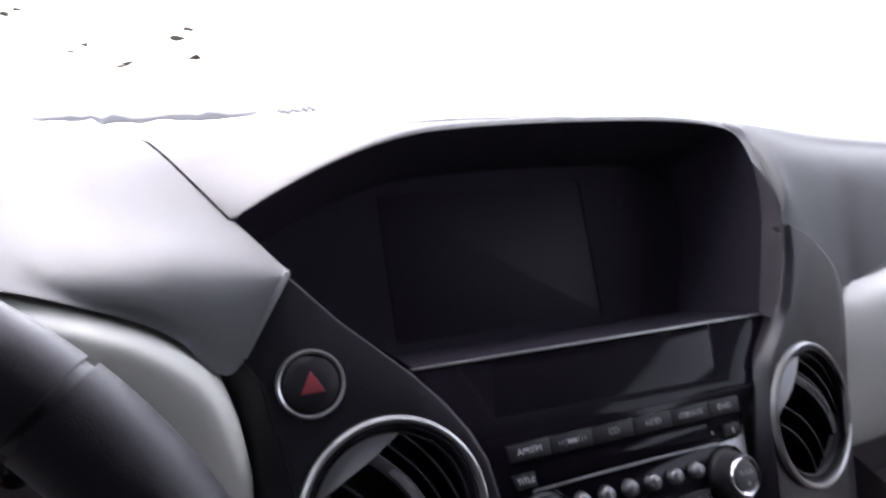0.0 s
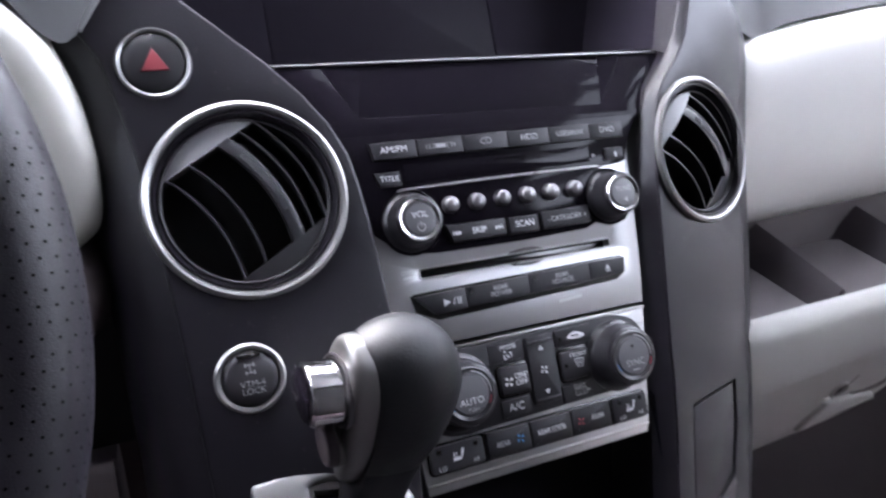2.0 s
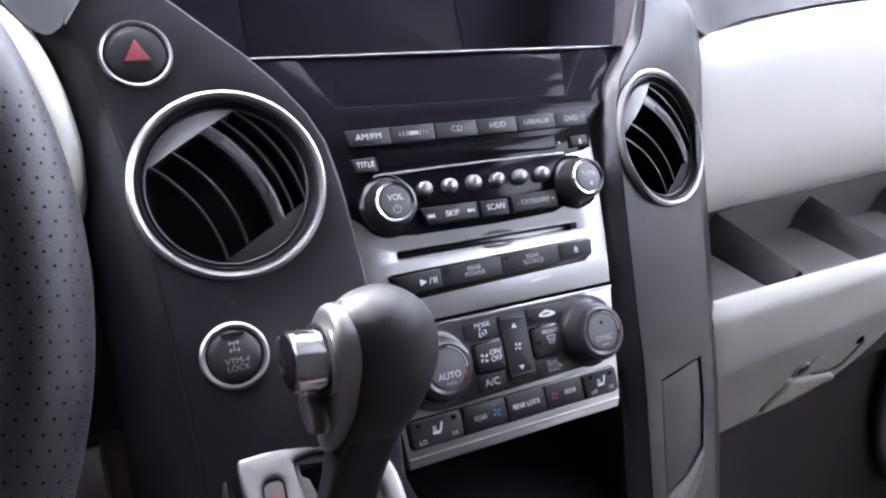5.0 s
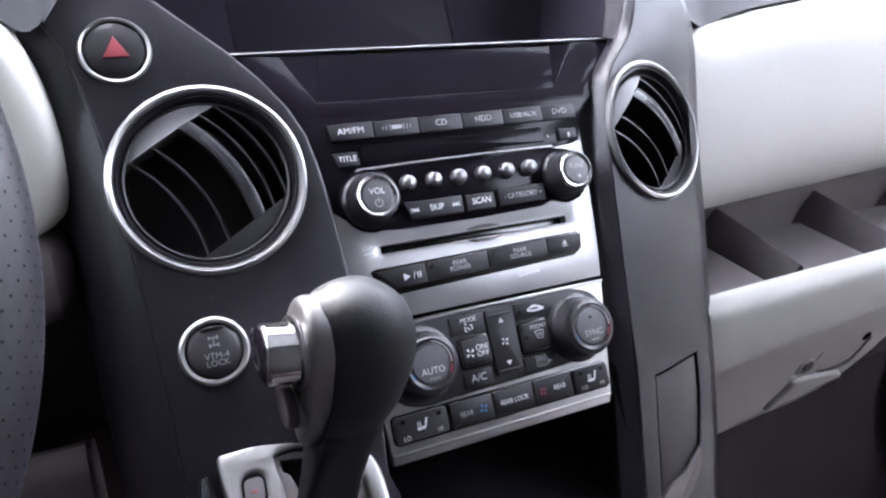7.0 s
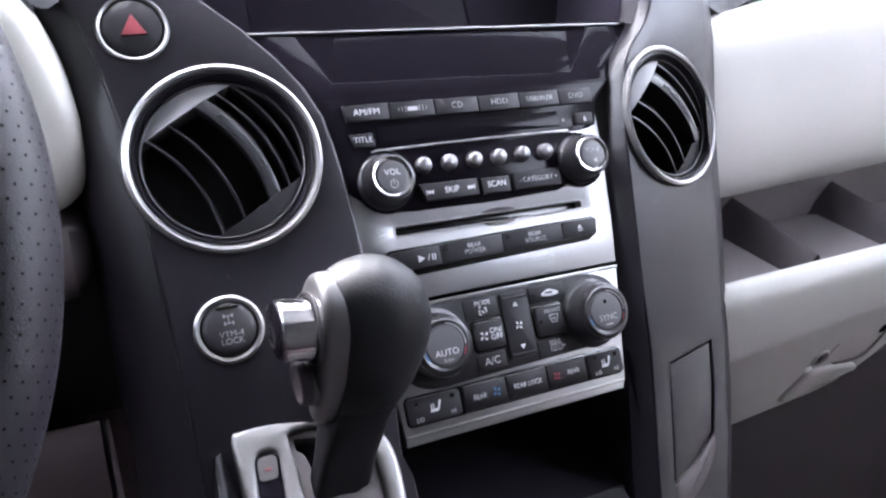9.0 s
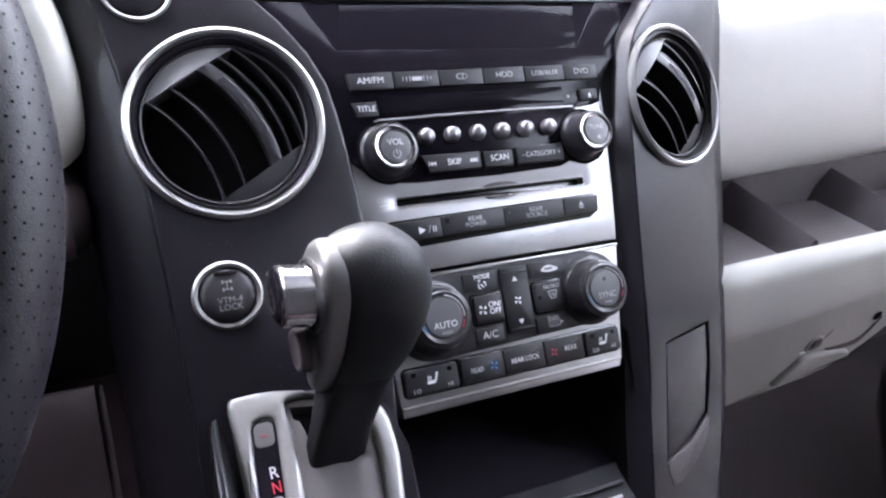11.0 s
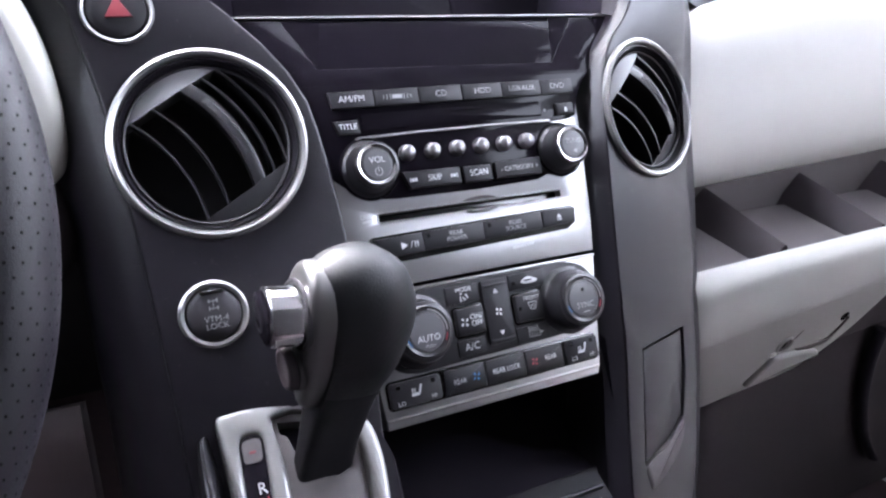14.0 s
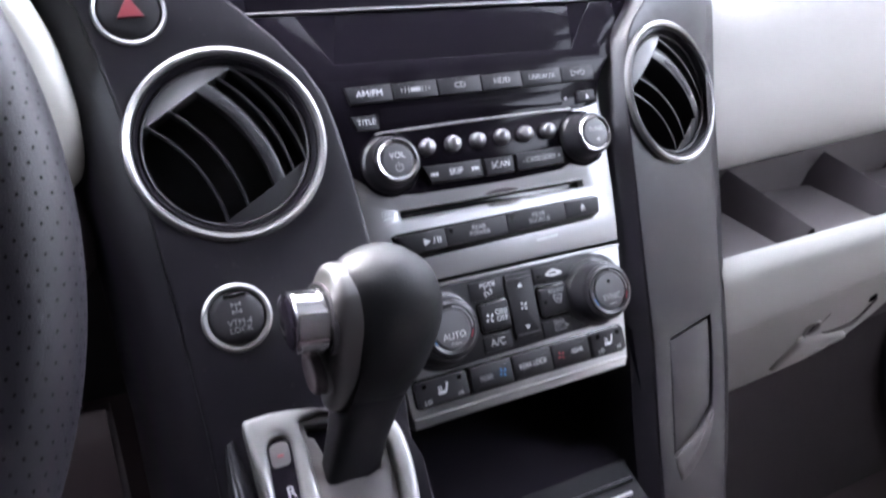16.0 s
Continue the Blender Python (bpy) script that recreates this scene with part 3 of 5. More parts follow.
def spaced(pts, n):
    """Evenly spaced places along a line of points."""
    pts = [Vector(p) for p in pts]
    runs = [(b - a).length for a, b in zip(pts, pts[1:])]
    out = []
    for k in range(n):
        go, i = sum(runs) * min(k / (n - 1), 0.99999), 0
        while go > runs[i]:
            go, i = go - runs[i], i + 1
        out.append(tuple(pts[i].lerp(pts[i + 1], go / runs[i])))
    return out


inside = curve([(0.1545, 0.231), (0.1556, 0.209), (0.1515, 0.185), (0.144, 0.161), (0.131, 0.1216)], 8, closed=False)
outside = curve([tuple(stack(0.1547, 0.230, -0.0095))] + turn_edge, 4, closed=False) + [tuple(right(e[0], e[1], d)) for e, d in zip(near_edge, drop) if 0.112 < e[1] < 0.175]
inner, outer = spaced([stack(u, v, -0.0115) for u, v in inside], 24), spaced(outside, 24)
rolled = [tuple(Vector(a).lerp(Vector(b), 0.55) + Vector((0.0, -0.0030, 0.0)) * min(1, k / 8)) for k, (a, b) in enumerate(zip(inner, outer))]
# Darker than the skin beside it; the band's shade is in its colour.
part("recess_edge", loft([inner, rolled, outer]), EDGE, console, "matte edge of the hooded recess, darkened in place of shade", sharp=60)

# ---- air vents ----
def air_vent(cu, cv, r, f, turn, label, blank, places):
    """A round vent: ring, barrel, blanking plates and curved vanes, turned by some degrees."""
    vent = thing("air_vent", f(cu, cv, -0.02), label, "air vent", "dashboard air vents")
    k = r / 0.0485
    part("ring", lathe([(0.0455 * k, -0.004), (0.0452 * k, 0.0005), (0.0462 * k, 0.0028), (0.0478 * k, 0.0036), (0.0494 * k, 0.0024), (0.0501 * k, -0.001)], cu, cv, f, 72), SATIN, vent, "satin silver ring")
    part("inner_ring", lathe([(0.0456 * k, 0.0004), (0.0440 * k, 0.0010), (0.0425 * k, -0.0030), (0.0412 * k, -0.0100)], cu, cv, f, 72), PANEL, vent)
    part("barrel", lathe([(0.0455 * k, 0.0), (0.0430 * k, -0.006), (0.0415 * k, -0.020), (0.038 * k, -0.042), (0.0, -0.044)], cu, cv, f, 64), DARK, vent)
    t = radians(turn)
    ca, sa = math.cos(t), math.sin(t)

    def g(a, b, w):
        return f(cu + a * ca - b * sa, cv + a * sa + b * ca, w)

    R = 0.0405 * k
    cut = 0.0300 * k
    half = math.acos(cut / R)

    def dome(a, b):
        return 0.0052 * (1 - (a * a + b * b) / (R * R)) - 0.0035

    part("opening_edge", lathe([(0.0422 * k, -0.0042), (0.0412 * k, -0.0028), (0.0402 * k, -0.0036), (0.0400 * k, -0.0120)], cu, cv, f, 72), DARK, vent)
    # Upper plate paler, lower near black: light from above set in their colours.
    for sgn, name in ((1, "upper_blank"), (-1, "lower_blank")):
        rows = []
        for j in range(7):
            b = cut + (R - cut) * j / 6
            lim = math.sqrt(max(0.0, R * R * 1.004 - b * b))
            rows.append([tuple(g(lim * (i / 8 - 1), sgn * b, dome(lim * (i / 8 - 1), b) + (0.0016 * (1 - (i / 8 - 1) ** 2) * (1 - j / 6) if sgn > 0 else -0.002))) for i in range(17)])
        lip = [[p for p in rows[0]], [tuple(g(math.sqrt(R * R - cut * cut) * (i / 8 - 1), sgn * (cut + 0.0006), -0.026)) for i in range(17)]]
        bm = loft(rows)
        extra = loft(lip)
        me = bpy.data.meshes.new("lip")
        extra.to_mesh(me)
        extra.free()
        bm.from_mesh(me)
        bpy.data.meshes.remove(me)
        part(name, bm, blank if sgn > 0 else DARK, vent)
    for number, pos in enumerate(places):
        wide = number == 2
        pos, thick = pos * k, (0.0034 if wide else 0.0007) * k
        bow = 0.0052 * k
        lim = math.sqrt(max(1e-6, R * R - pos * pos))
        b0, b1 = -min(cut, lim), min(cut, lim)
        rows, dots = [], []
        for i in range(21):
            b = b0 + (b1 - b0) * i / 20
            c = pos + bow * (1 - (b / cut) ** 2)
            top = dome(c, b) + (0.0022 if wide else 0.0)
            rows.append([tuple(g(c - thick, b, top - 0.0005)), tuple(g(c - thick * 0.55, b, top)), tuple(g(c + thick * 0.55, b, top)), tuple(g(c + thick, b, top - 0.0005)), tuple(g(c + thick + 0.005 * k, b, top - 0.026)), tuple(g(c - thick + 0.005 * k, b, top - 0.026))])
        vane = part("centre_vane" if wide else "vane", loft(rows, ring=True, caps=True), VANE, vent)
        if wide:
            bm = bmesh.new()
            for i in range(34):
                b = b0 + (b1 - b0) * (0.26 + 0.56 * i / 33)
                c = pos + bow * (1 - (b / cut) ** 2)
                for q in (-0.42, -0.14, 0.14, 0.42):
                    a0, w = c + q * thick, dome(c, b) + 0.0022
                    base = [bm.verts.new(g(a0 + x, b + y, w)) for x, y in ((-0.0005, -0.0005), (0.0005, -0.0005), (0.0005, 0.0005), (-0.0005, 0.0005))]
                    tip = bm.verts.new(g(a0, b, w + 0.0006))
                    for m in range(4):
                        bm.faces.new((base[m], base[(m + 1) % 4], tip))
            tagged(part("grip_dots", bm, CAP, vane), kind="stuff")
    return vent


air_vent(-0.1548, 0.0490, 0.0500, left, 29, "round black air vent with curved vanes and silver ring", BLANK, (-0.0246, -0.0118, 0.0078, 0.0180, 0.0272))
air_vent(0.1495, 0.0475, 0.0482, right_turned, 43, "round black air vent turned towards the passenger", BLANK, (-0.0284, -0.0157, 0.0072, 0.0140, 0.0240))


# ---- round push buttons ----
def round_button(name, cu, cv, r, f, label, cap_mat, inner=0.82):
    b = thing(name, f(cu, cv, 0), label, "push button")
    part("ring", lathe([(r * (inner - 0.02), 0.0), (r * inner, 0.0016), (r * (inner + 1) / 2, 0.0022), (r * 0.98, 0.0012), (r, -0.001)], cu, cv, f), SATIN, b, "satin silver ring")
    part("cap", lathe([(r * (inner - 0.02), -0.001), (r * (inner - 0.05), 0.0006), (r * (inner - 0.10), 0.0018), (r * 0.6, 0.0028), (r * 0.35, 0.0034), (0, 0.0036)], cu, cv, f), cap_mat, b)
    return b


hz = round_button("hazard_button", -0.1895, 0.1228, 0.0183, left, "round hazard warning button with red triangle", BUTTON, 0.87)
tri = [(-0.0066, -0.0048), (0.0066, -0.0048), (0.0, 0.0066)]
part("triangle", plate([(-0.1895 + a, 0.1228 + b) for a, b in tri], 0.0020, 0.0042, left, 0.0004), REDPLASTIC, hz, "red triangle")
vt = round_button("lock_button", -0.1680, -0.0405, 0.0180, left, "round black four wheel drive lock button", DARK)
lettering("VTM-4\nLOCK", 0.0044, -0.1675, -0.0450, 0.0040, left, FADED, vt)
axle = []
for a, b, c, d in ((-0.0028, 0.0015, 0.0028, 0.0021), (-0.0028, -0.0035, 0.0028, -0.0029), (-0.0003, -0.0032, 0.0003, 0.0018), (-0.0034, 0.0006, -0.0024, 0.0030), (0.0024, 0.0006, 0.0034, 0.0030), (-0.0034, -0.0044, -0.0024, -0.0020), (0.0024, -0.0044, 0.0034, -0.0020)):
    axle.append([(-0.1680 + a, -0.0350 + b), (-0.1680 + c, -0.0350 + b), (-0.1680 + c, -0.0350 + d), (-0.1680 + a, -0.0350 + d)])
part("axle_symbol", flat([[(-0.168 + (u + 0.168) * 0.72, -0.0352 + (v + 0.0352) * 0.78) for u, v in s] for s in axle], 0.0040, left), FADED, vt)
part("lamp_window", plate(rrect(-0.1735, -0.0302, -0.1620, -0.0282, 0.0009), 0.0008, 0.0036, left, 0.0003), LED, vt)


# ---- audio unit ----
def button_plate(name, outline, w1, parent, mat=None, f=stack, w0=-0.002, bevel=0.0007):
    return part(name, plate(outline, w0, w1, f, bevel), mat or BUTTON, parent)


def turn_knob(name, cu, cv, r, rc, h, f, parent, cap_mat, ring_mat=None):
    """A turning knob: skirt, ribbed barrel, bright ring and cap."""
    k = part(name, lathe([(r * 1.18, -0.001), (r * 1.18, 0.0015), (r * 1.04, 0.0030), (r, 0.0040), (r * 0.97, h * 0.80), (r * 0.93, h * 0.96), (rc * 1.04, h)], cu, cv, f, 64), KNOB, parent)
    if ring_mat is None:
        part("skirt_ring", lathe([(r * 1.16, 0.001), (r * 1.22, 0.0026), (r * 1.27, 0.0022), (r * 1.29, 0.0005)], cu, cv, f, 64), GLOSS, k)
    part("bright_ring", lathe([(rc * 1.08, h - 0.001), (rc * 1.07, h + 0.0006), (rc * 1.02, h + 0.0013), (rc * 0.96, h + 0.0012), (rc * 0.86, h + 0.0002)], cu, cv, f, 64), ring_mat or CHROME, k, "chrome ring")
    part("knob_cap", lathe([(rc * 0.88, h), (rc * 0.80, h + 0.0003), (rc * 0.76, h + 0.0010), (rc * 0.5, h + 0.0013), (0, h + 0.0013)], cu, cv, f, 48), cap_mat, k)
    return k


audio = thing("audio_unit", stack(0, 0.02, -0.02), "black and silver car radio with knobs and buttons", "car radio")
SIL = [(-0.0925, 0.0400), (-0.0925, 0.0072), (-0.0913, -0.0123), (-0.0893, -0.0440), (0.0778, -0.0440), (0.0800, -0.0300), (0.0821, -0.0114), (0.0850, 0.0250), (0.0868, 0.0560), (0.0840, 0.0600), (0.0, 0.0600)]
slot = rrect(-0.0684, -0.0060, 0.0602, -0.0012, 0.0012)
part("silver_plate", plate(SIL, -0.012, 0.0, stack, 0.0008, (slot,)), SILVER, audio, "brushed silver face plate")
part("slot_rim", plate(inset(slot if area2(slot) > 0 else slot[::-1], -0.0009), -0.001, 0.0005, stack, 0.0003, (slot,)), SATIN, audio)
part("disc_slot", plate(rrect(-0.070, -0.0075, 0.0615, 0.0003, 0.001), -0.03, -0.006, stack, 0.0003), LED, audio, "dark disc slot")
# Finger scoop's highlight and shade are set as bright and dark crescents.
part("scoop_highlight", plate(curve([(-0.0120, -0.0064), (0.0, -0.0061), (0.0120, -0.0064), (0.0080, -0.0082), (0.0, -0.0090), (-0.0080, -0.0082)], 4), -0.001, 0.0007, stack, 0.0006), CHROME, audio)
part("scoop_shadow", plate(curve([(-0.0120, -0.0006), (0.0, -0.0008), (0.0120, -0.0006), (0.0080, 0.0012), (0.0, 0.0019), (-0.0080, 0.0012)], 4), -0.001, 0.0006, stack, 0.0005), TRAY, audio)
BLK = [(-0.1080, 0.0762), (-0.1040, 0.0620), (-0.0995, 0.0400), (-0.0945, 0.0240), (-0.0860, 0.0170), (-0.0780, 0.0110), (-0.0700, 0.0080), (-0.0536, 0.0066), (0.0000, 0.0060), (0.0447, 0.0072), (0.0530, 0.0100), (0.0640, 0.0068), (0.0750, 0.0092), (0.0830, 0.0180), (0.0840, 0.0300), (0.0760, 0.0405), (0.0640, 0.0432), (0.0605, 0.0440), (0.0780, 0.0452), (0.0832, 0.0470), (0.0858, 0.0560), (0.0900, 0.0640), (0.1000, 0.0762)]
part("gloss_face", plate(BLK, -0.004, 0.0016, stack, 0.0008), GLOSS, audio, "gloss black face")
DISP = [(-0.1040, 0.0755), (0.1000, 0.0755), (0.1100, 0.0900), (0.1370, 0.1190), (0.1035, 0.1192), (0.0745, 0.0845), (-0.0880, 0.0870), (-0.1025, 0.1197), (-0.1380, 0.1200), (-0.1180, 0.0930)]
part("display_cover", plate(DISP, -0.004, 0.0012, lean_back, 0.0004), DISPLAY, audio, "gloss black display surround")


def pane(u, v, w):
    """The display's glass, which leans further back than its surround."""
    return lean_back(u, v, w - 0.02 * (v - 0.0860) + 0.0008)


part("display_window", plate([(-0.0880, 0.0866), (0.0745, 0.0842), (0.0860, 0.1196), (-0.0780, 0.1200)], -0.004, 0.0, pane, 0.0002), DISPLAY, audio, "gloss black display window")
for tip, outer, inner in (((-0.0880, 0.0870), (-0.1025, 0.1197), (-0.0780, 0.1200)), ((0.0745, 0.0845), (0.1035, 0.1192), (0.0860, 0.1196))):
    bm = loft([[tuple(lean_back(tip[0] + (outer[0] - tip[0]) * q, tip[1] + (outer[1] - tip[1]) * q, 0.0010)), tuple(pane(tip[0] + (inner[0] - tip[0]) * q, tip[1] + (inner[1] - tip[1]) * q, 0.0002))] for q in (0, 0.25, 0.5, 0.75, 1)])
    part("recess_facet", bm, DISPLAY, audio, "slanted gloss side of the display recess")
bm = plate([(-0.1300, 0.1206), (0.1375, 0.1196), (0.1372, 0.1210), (-0.1310, 0.1220)], -0.004, 0.0026, lean_back, 0.0006)
part("ledge_trim", bm, GATESILVER, audio, "thin silver edge strip")
bm = loft([[tuple(stack(-0.131, 0.1222, -0.0105)), tuple(stack(0.1375, 0.1212, -0.0105))], [tuple(stack(-0.131, 0.1236, -0.020)), tuple(stack(0.1375, 0.1226, -0.020))], [tuple(stack(-0.125, 0.128, -0.10)), tuple(stack(0.13, 0.127, -0.10))]])
part("ledge_shelf", bm, LINING, audio)

# source buttons
edges = [-0.0873, -0.0590, -0.0300, -0.0005, 0.0285, 0.0580, 0.0835]
for k, word in enumerate(("AM/FM", None, "CD", "HDD", "USB/AUX", "DVD")):
    a, b = edges[k] + 0.0002, edges[k + 1] - 0.0002
    o = [(a + (0.0016 if k == 0 else 0), 0.0616), (b, 0.0618), (b, 0.0716 if k < 5 else 0.0712), (a, 0.0712)]
    bt = button_plate("source_button", o, 0.0040, audio)
    mid = (a + b) / 2
    if word:
        lettering(word, 0.0052 if len(word) < 6 else 0.0046, mid, 0.0667, 0.0042, stack, WHITE if k == 0 else DIM, bt, squeeze=1.05)
    else:
        bars = [[(mid + s * (0.0042 + i * 0.0022), 0.0648 + 0.0004 * i), (mid + s * (0.0046 + i * 0.0022), 0.0648 + 0.0004 * i), (mid + s * (0.0046 + i * 0.0022), 0.0686 - 0.0004 * i), (mid + s * (0.0042 + i * 0.0022), 0.0686 - 0.0004 * i)] for s in (-1, 1) for i in range(3)]
        bars += [[(mid - 0.0032, 0.0655), (mid + 0.0032, 0.0655), (mid + 0.0032, 0.0679), (mid - 0.0032, 0.0679)]]
        part("emblem", flat(bars, 0.0042, stack), DIM, bt)
b = button_plate("title_button", [(-0.0842, 0.0466), (-0.0708, 0.0466), (-0.0716, 0.0548), (-0.0868, 0.0546)], 0.0032, audio)
lettering("TITLE", 0.0046, -0.0780, 0.0508, 0.0034, stack, WHITE, b)
b = button_plate("eject_button", rrect(0.0675, 0.0478, 0.0812, 0.0552, 0.001), 0.0034, audio)
part("eject_mark", flat([[(0.0735, 0.0505), (0.0757, 0.0505), (0.0746, 0.0528)], [(0.0735, 0.0494), (0.0757, 0.0494), (0.0757, 0.0500), (0.0735, 0.0500)]], 0.0036, stack), WHITE, b)
part("lamp_dot", lathe([(0.0011, 0.0015), (0.0009, 0.0022), (0, 0.0023)], 0.0590, 0.0515, stack, 12), DIM, audio)
part("disc_flap", plate(rrect(-0.0690, 0.0480, 0.0560, 0.0580, 0.001), 0.0, 0.0020, stack, 0.0003), GLOSS, audio, "black disc flap")
part("flap_scoop", plate(curve([(-0.012, 0.0560), (0.0, 0.0556), (0.012, 0.0560), (0.0, 0.0578)], 4), 0.001, 0.0030, stack, 0.0004), GLOSS, audio)
line = [(-0.0745, 0.0432), (-0.0720, 0.0440), (-0.0300, 0.0448), (0.0100, 0.0450), (0.0450, 0.0447), (0.0610, 0.0446)]
band = [(u, v + 0.0007) for u, v in line] + [(u, v - 0.0006) for u, v in line[::-1]]
part("chrome_line", plate(band[::-1], 0.001, 0.0026, stack, 0.0004), GATESILVER, audio, "thin silver line")
for k in range(6):
    u = -0.0430 + 0.0168 * k
    bt = part("preset_button", lathe([(0.0052, 0.001), (0.0051, 0.0024), (0.0047, 0.0030), (0.0046, 0.0050), (0.0042, 0.0061), (0.0032, 0.0069), (0.0018, 0.0073), (0, 0.0074)], u - 0.0012, 0.0325, stack, 28), PEARL, audio, "small round satin metal button")
    lettering(str(k + 1), 0.0044, u - 0.0012, 0.0325, 0.0077, stack, WHITE, bt)
kn = turn_knob("volume_knob", -0.0690, 0.0258, 0.0146, 0.0112, 0.0140, stack, audio, CAP)
lettering("VOL", 0.0050, -0.0690, 0.0282, 0.0155, stack, WHITE, kn)
arc = [[(-0.0690 + r * math.sin(radians(a)), 0.0215 + r * math.cos(radians(a))) for r, a in ((0.0020, s), (0.0020, s + 30), (0.0025, s + 30), (0.0025, s))] for s in range(30, 330, 30)]
arc.append([(-0.06925, 0.0215), (-0.06875, 0.0215), (-0.06875, 0.0245), (-0.06925, 0.0245)])
part("power_mark", flat(arc, 0.0155, stack), DIM, kn)
kn = turn_knob("tune_knob", 0.0650, 0.0250, 0.0140, 0.0108, 0.0160, stack, audio, CAP)
lettering("TUNE", 0.0043, 0.0650, 0.0270, 0.0175, stack, DIM, kn)
part("arrow_mark", flat([[(0.0640, 0.0205), (0.0668, 0.0222), (0.0668, 0.0190)]], 0.0175, stack), DIM, kn)
for o, w, words in (([(-0.0468, 0.0108), (-0.0125, 0.0108), (-0.0125, 0.0208), (-0.0505, 0.0212)], 0.0050, "SKIP"), ([(-0.0100, 0.0104), (0.0095, 0.0104), (0.0095, 0.0200), (-0.0100, 0.0204)], 0.0050, "SCAN"), ([(0.0125, 0.0104), (0.0462, 0.0108), (0.0468, 0.0214), (0.0125, 0.0208)], 0.0050, "- CATEGORY +")):
    bt = button_plate(words.strip("-+ ").lower() + "_button", o, w, audio, w0=0)
    mid = sum(p[0] for p in o) / 4
    lettering(words, 0.0052 if len(words) < 6 else 0.0044, mid + 0.0006, 0.0158, w + 0.0002, stack, WHITE if len(words) < 6 else DIM, bt, squeeze=0.95)
    if words == "SKIP":
        for s, c in ((-1, -0.0420), (1, -0.0195)):
            marks = []
            for d in (0, 0.0020):
                marks.append([(c + s * (d + 0.0020), 0.0158), (c + s * d, 0.0172), (c + s * d, 0.0144)])
            marks.append([(c + s * 0.0041, 0.0144), (c + s * 0.0046, 0.0144), (c + s * 0.0046, 0.0172), (c + s * 0.0041, 0.0172)])
            part("skip_arrow", flat(marks, w + 0.0002, stack), WHITE, bt)
lettering("DVD", 0.0038, -0.0753, -0.0018, 0.0004, stack, WHITE, audio, "disc_lettering", 1.1)
part("disc_emblem", flat([[(-0.0780, -0.0046), (-0.0728, -0.0043), (-0.0728, -0.0038), (-0.0780, -0.0041)], [(-0.0788, -0.0052), (-0.0720, -0.0048), (-0.0720, -0.0040), (-0.0788, -0.0044)]], 0.0004, stack), WHITE, audio)
# lower row of the audio plate
ROW = [(-0.0760, -0.0158), (-0.0730, -0.0148), (0.0650, -0.0132), (0.0680, -0.0150), (0.0665, -0.0235), (0.0600, -0.0268), (-0.0610, -0.0296), (-0.0740, -0.0240)]
part("row_well", plate([(u * 1.012, -0.0215 + (v + 0.0215) * 1.12) for u, v in ROW], -0.004, 0.0006, stack, 0.0005), LED, audio)
cuts = [-0.0440, -0.0028, 0.0402]
tops = [(-0.0755, -0.0158), (-0.0443, -0.0150), (-0.0025, -0.0144), (0.0404, -0.0137), (0.0672, -0.0140)]
bots = [(-0.0645, -0.0270), (-0.0440, -0.0264), (-0.0028, -0.0258), (0.0400, -0.0248), (0.0655, -0.0235)]
for k, words in enumerate(("", "REAR\nPOWER", "REAR\nSOURCE", "")):
    o = [(bots[k][0] + 0.0002, bots[k][1]), (bots[k + 1][0] - 0.0002, bots[k + 1][1]), (tops[k + 1][0] - 0.0002, tops[k + 1][1]), (tops[k][0] + 0.0002, tops[k][1])]
    bt = button_plate(("play_button", "rear_power_button", "rear_source_button", "disc_eject_button")[k], o, 0.0040, audio)
    mid, mv = (o[0][0] + o[1][0] + o[2][0] + o[3][0]) / 4, (o[0][1] + o[2][1]) / 2
    if words:
        lettering(words, 0.0040, mid + 0.001, mv, 0.0042, stack, DIM, bt)
        part("lamp_window", flat([rrect(o[3][0] + 0.0020, o[3][1] - 0.0042, o[3][0] + 0.0044, o[3][1] - 0.0018, 0.0004, 2)], 0.0042, stack), LED, bt)
    elif k == 0:
        part("play_mark", flat([[(-0.0590, -0.0236), (-0.0548, -0.0215), (-0.0590, -0.0194)], [(-0.0532, -0.0234), (-0.0528, -0.0234), (-0.0516, -0.0194), (-0.0520, -0.0194)], [(-0.0504, -0.0232), (-0.0498, -0.0232), (-0.0498, -0.0196), (-0.0504, -0.0196)], [(-0.0488, -0.0232), (-0.0482, -0.0232), (-0.0482, -0.0196), (-0.0488, -0.0196)]], 0.0042, stack), WHITE, bt)
    else:
        part("eject_mark", flat([[(0.0512, -0.0196), (0.0548, -0.0196), (0.0530, -0.0166)], [(0.0512, -0.0210), (0.0548, -0.0210), (0.0548, -0.0203), (0.0512, -0.0203)]], 0.0042, stack), WHITE, bt)
part("worn_emblem", flat([[(0.0170, -0.0345), (0.0330, -0.0335), (0.0330, -0.0318), (0.0170, -0.0328)]], 0.0004, stack), WHITE, audio)

# ---- climate controls ----
clim = thing("climate_control", stack(0, -0.08, -0.02), "silver climate control panel with knobs and dark buttons", "climate control")
HV = [(-0.0888, -0.0460), (-0.0875, -0.0800), (-0.0858, -0.1160), (-0.0850, -0.1240), (0.0640, -0.1240), (0.0668, -0.1160), (0.0725, -0.0800), (0.0778, -0.0460)]
part("silver_plate", plate(HV, -0.012, 0.0, stack, 0.0012), SILVER, clim, "brushed silver face plate")
part("lower_lip", plate([(-0.0852, -0.1180), (0.0660, -0.1180), (0.0648, -0.1200), (-0.0846, -0.1200)], -0.002, 0.0010, stack, 0.0008), GATESILVER, clim)
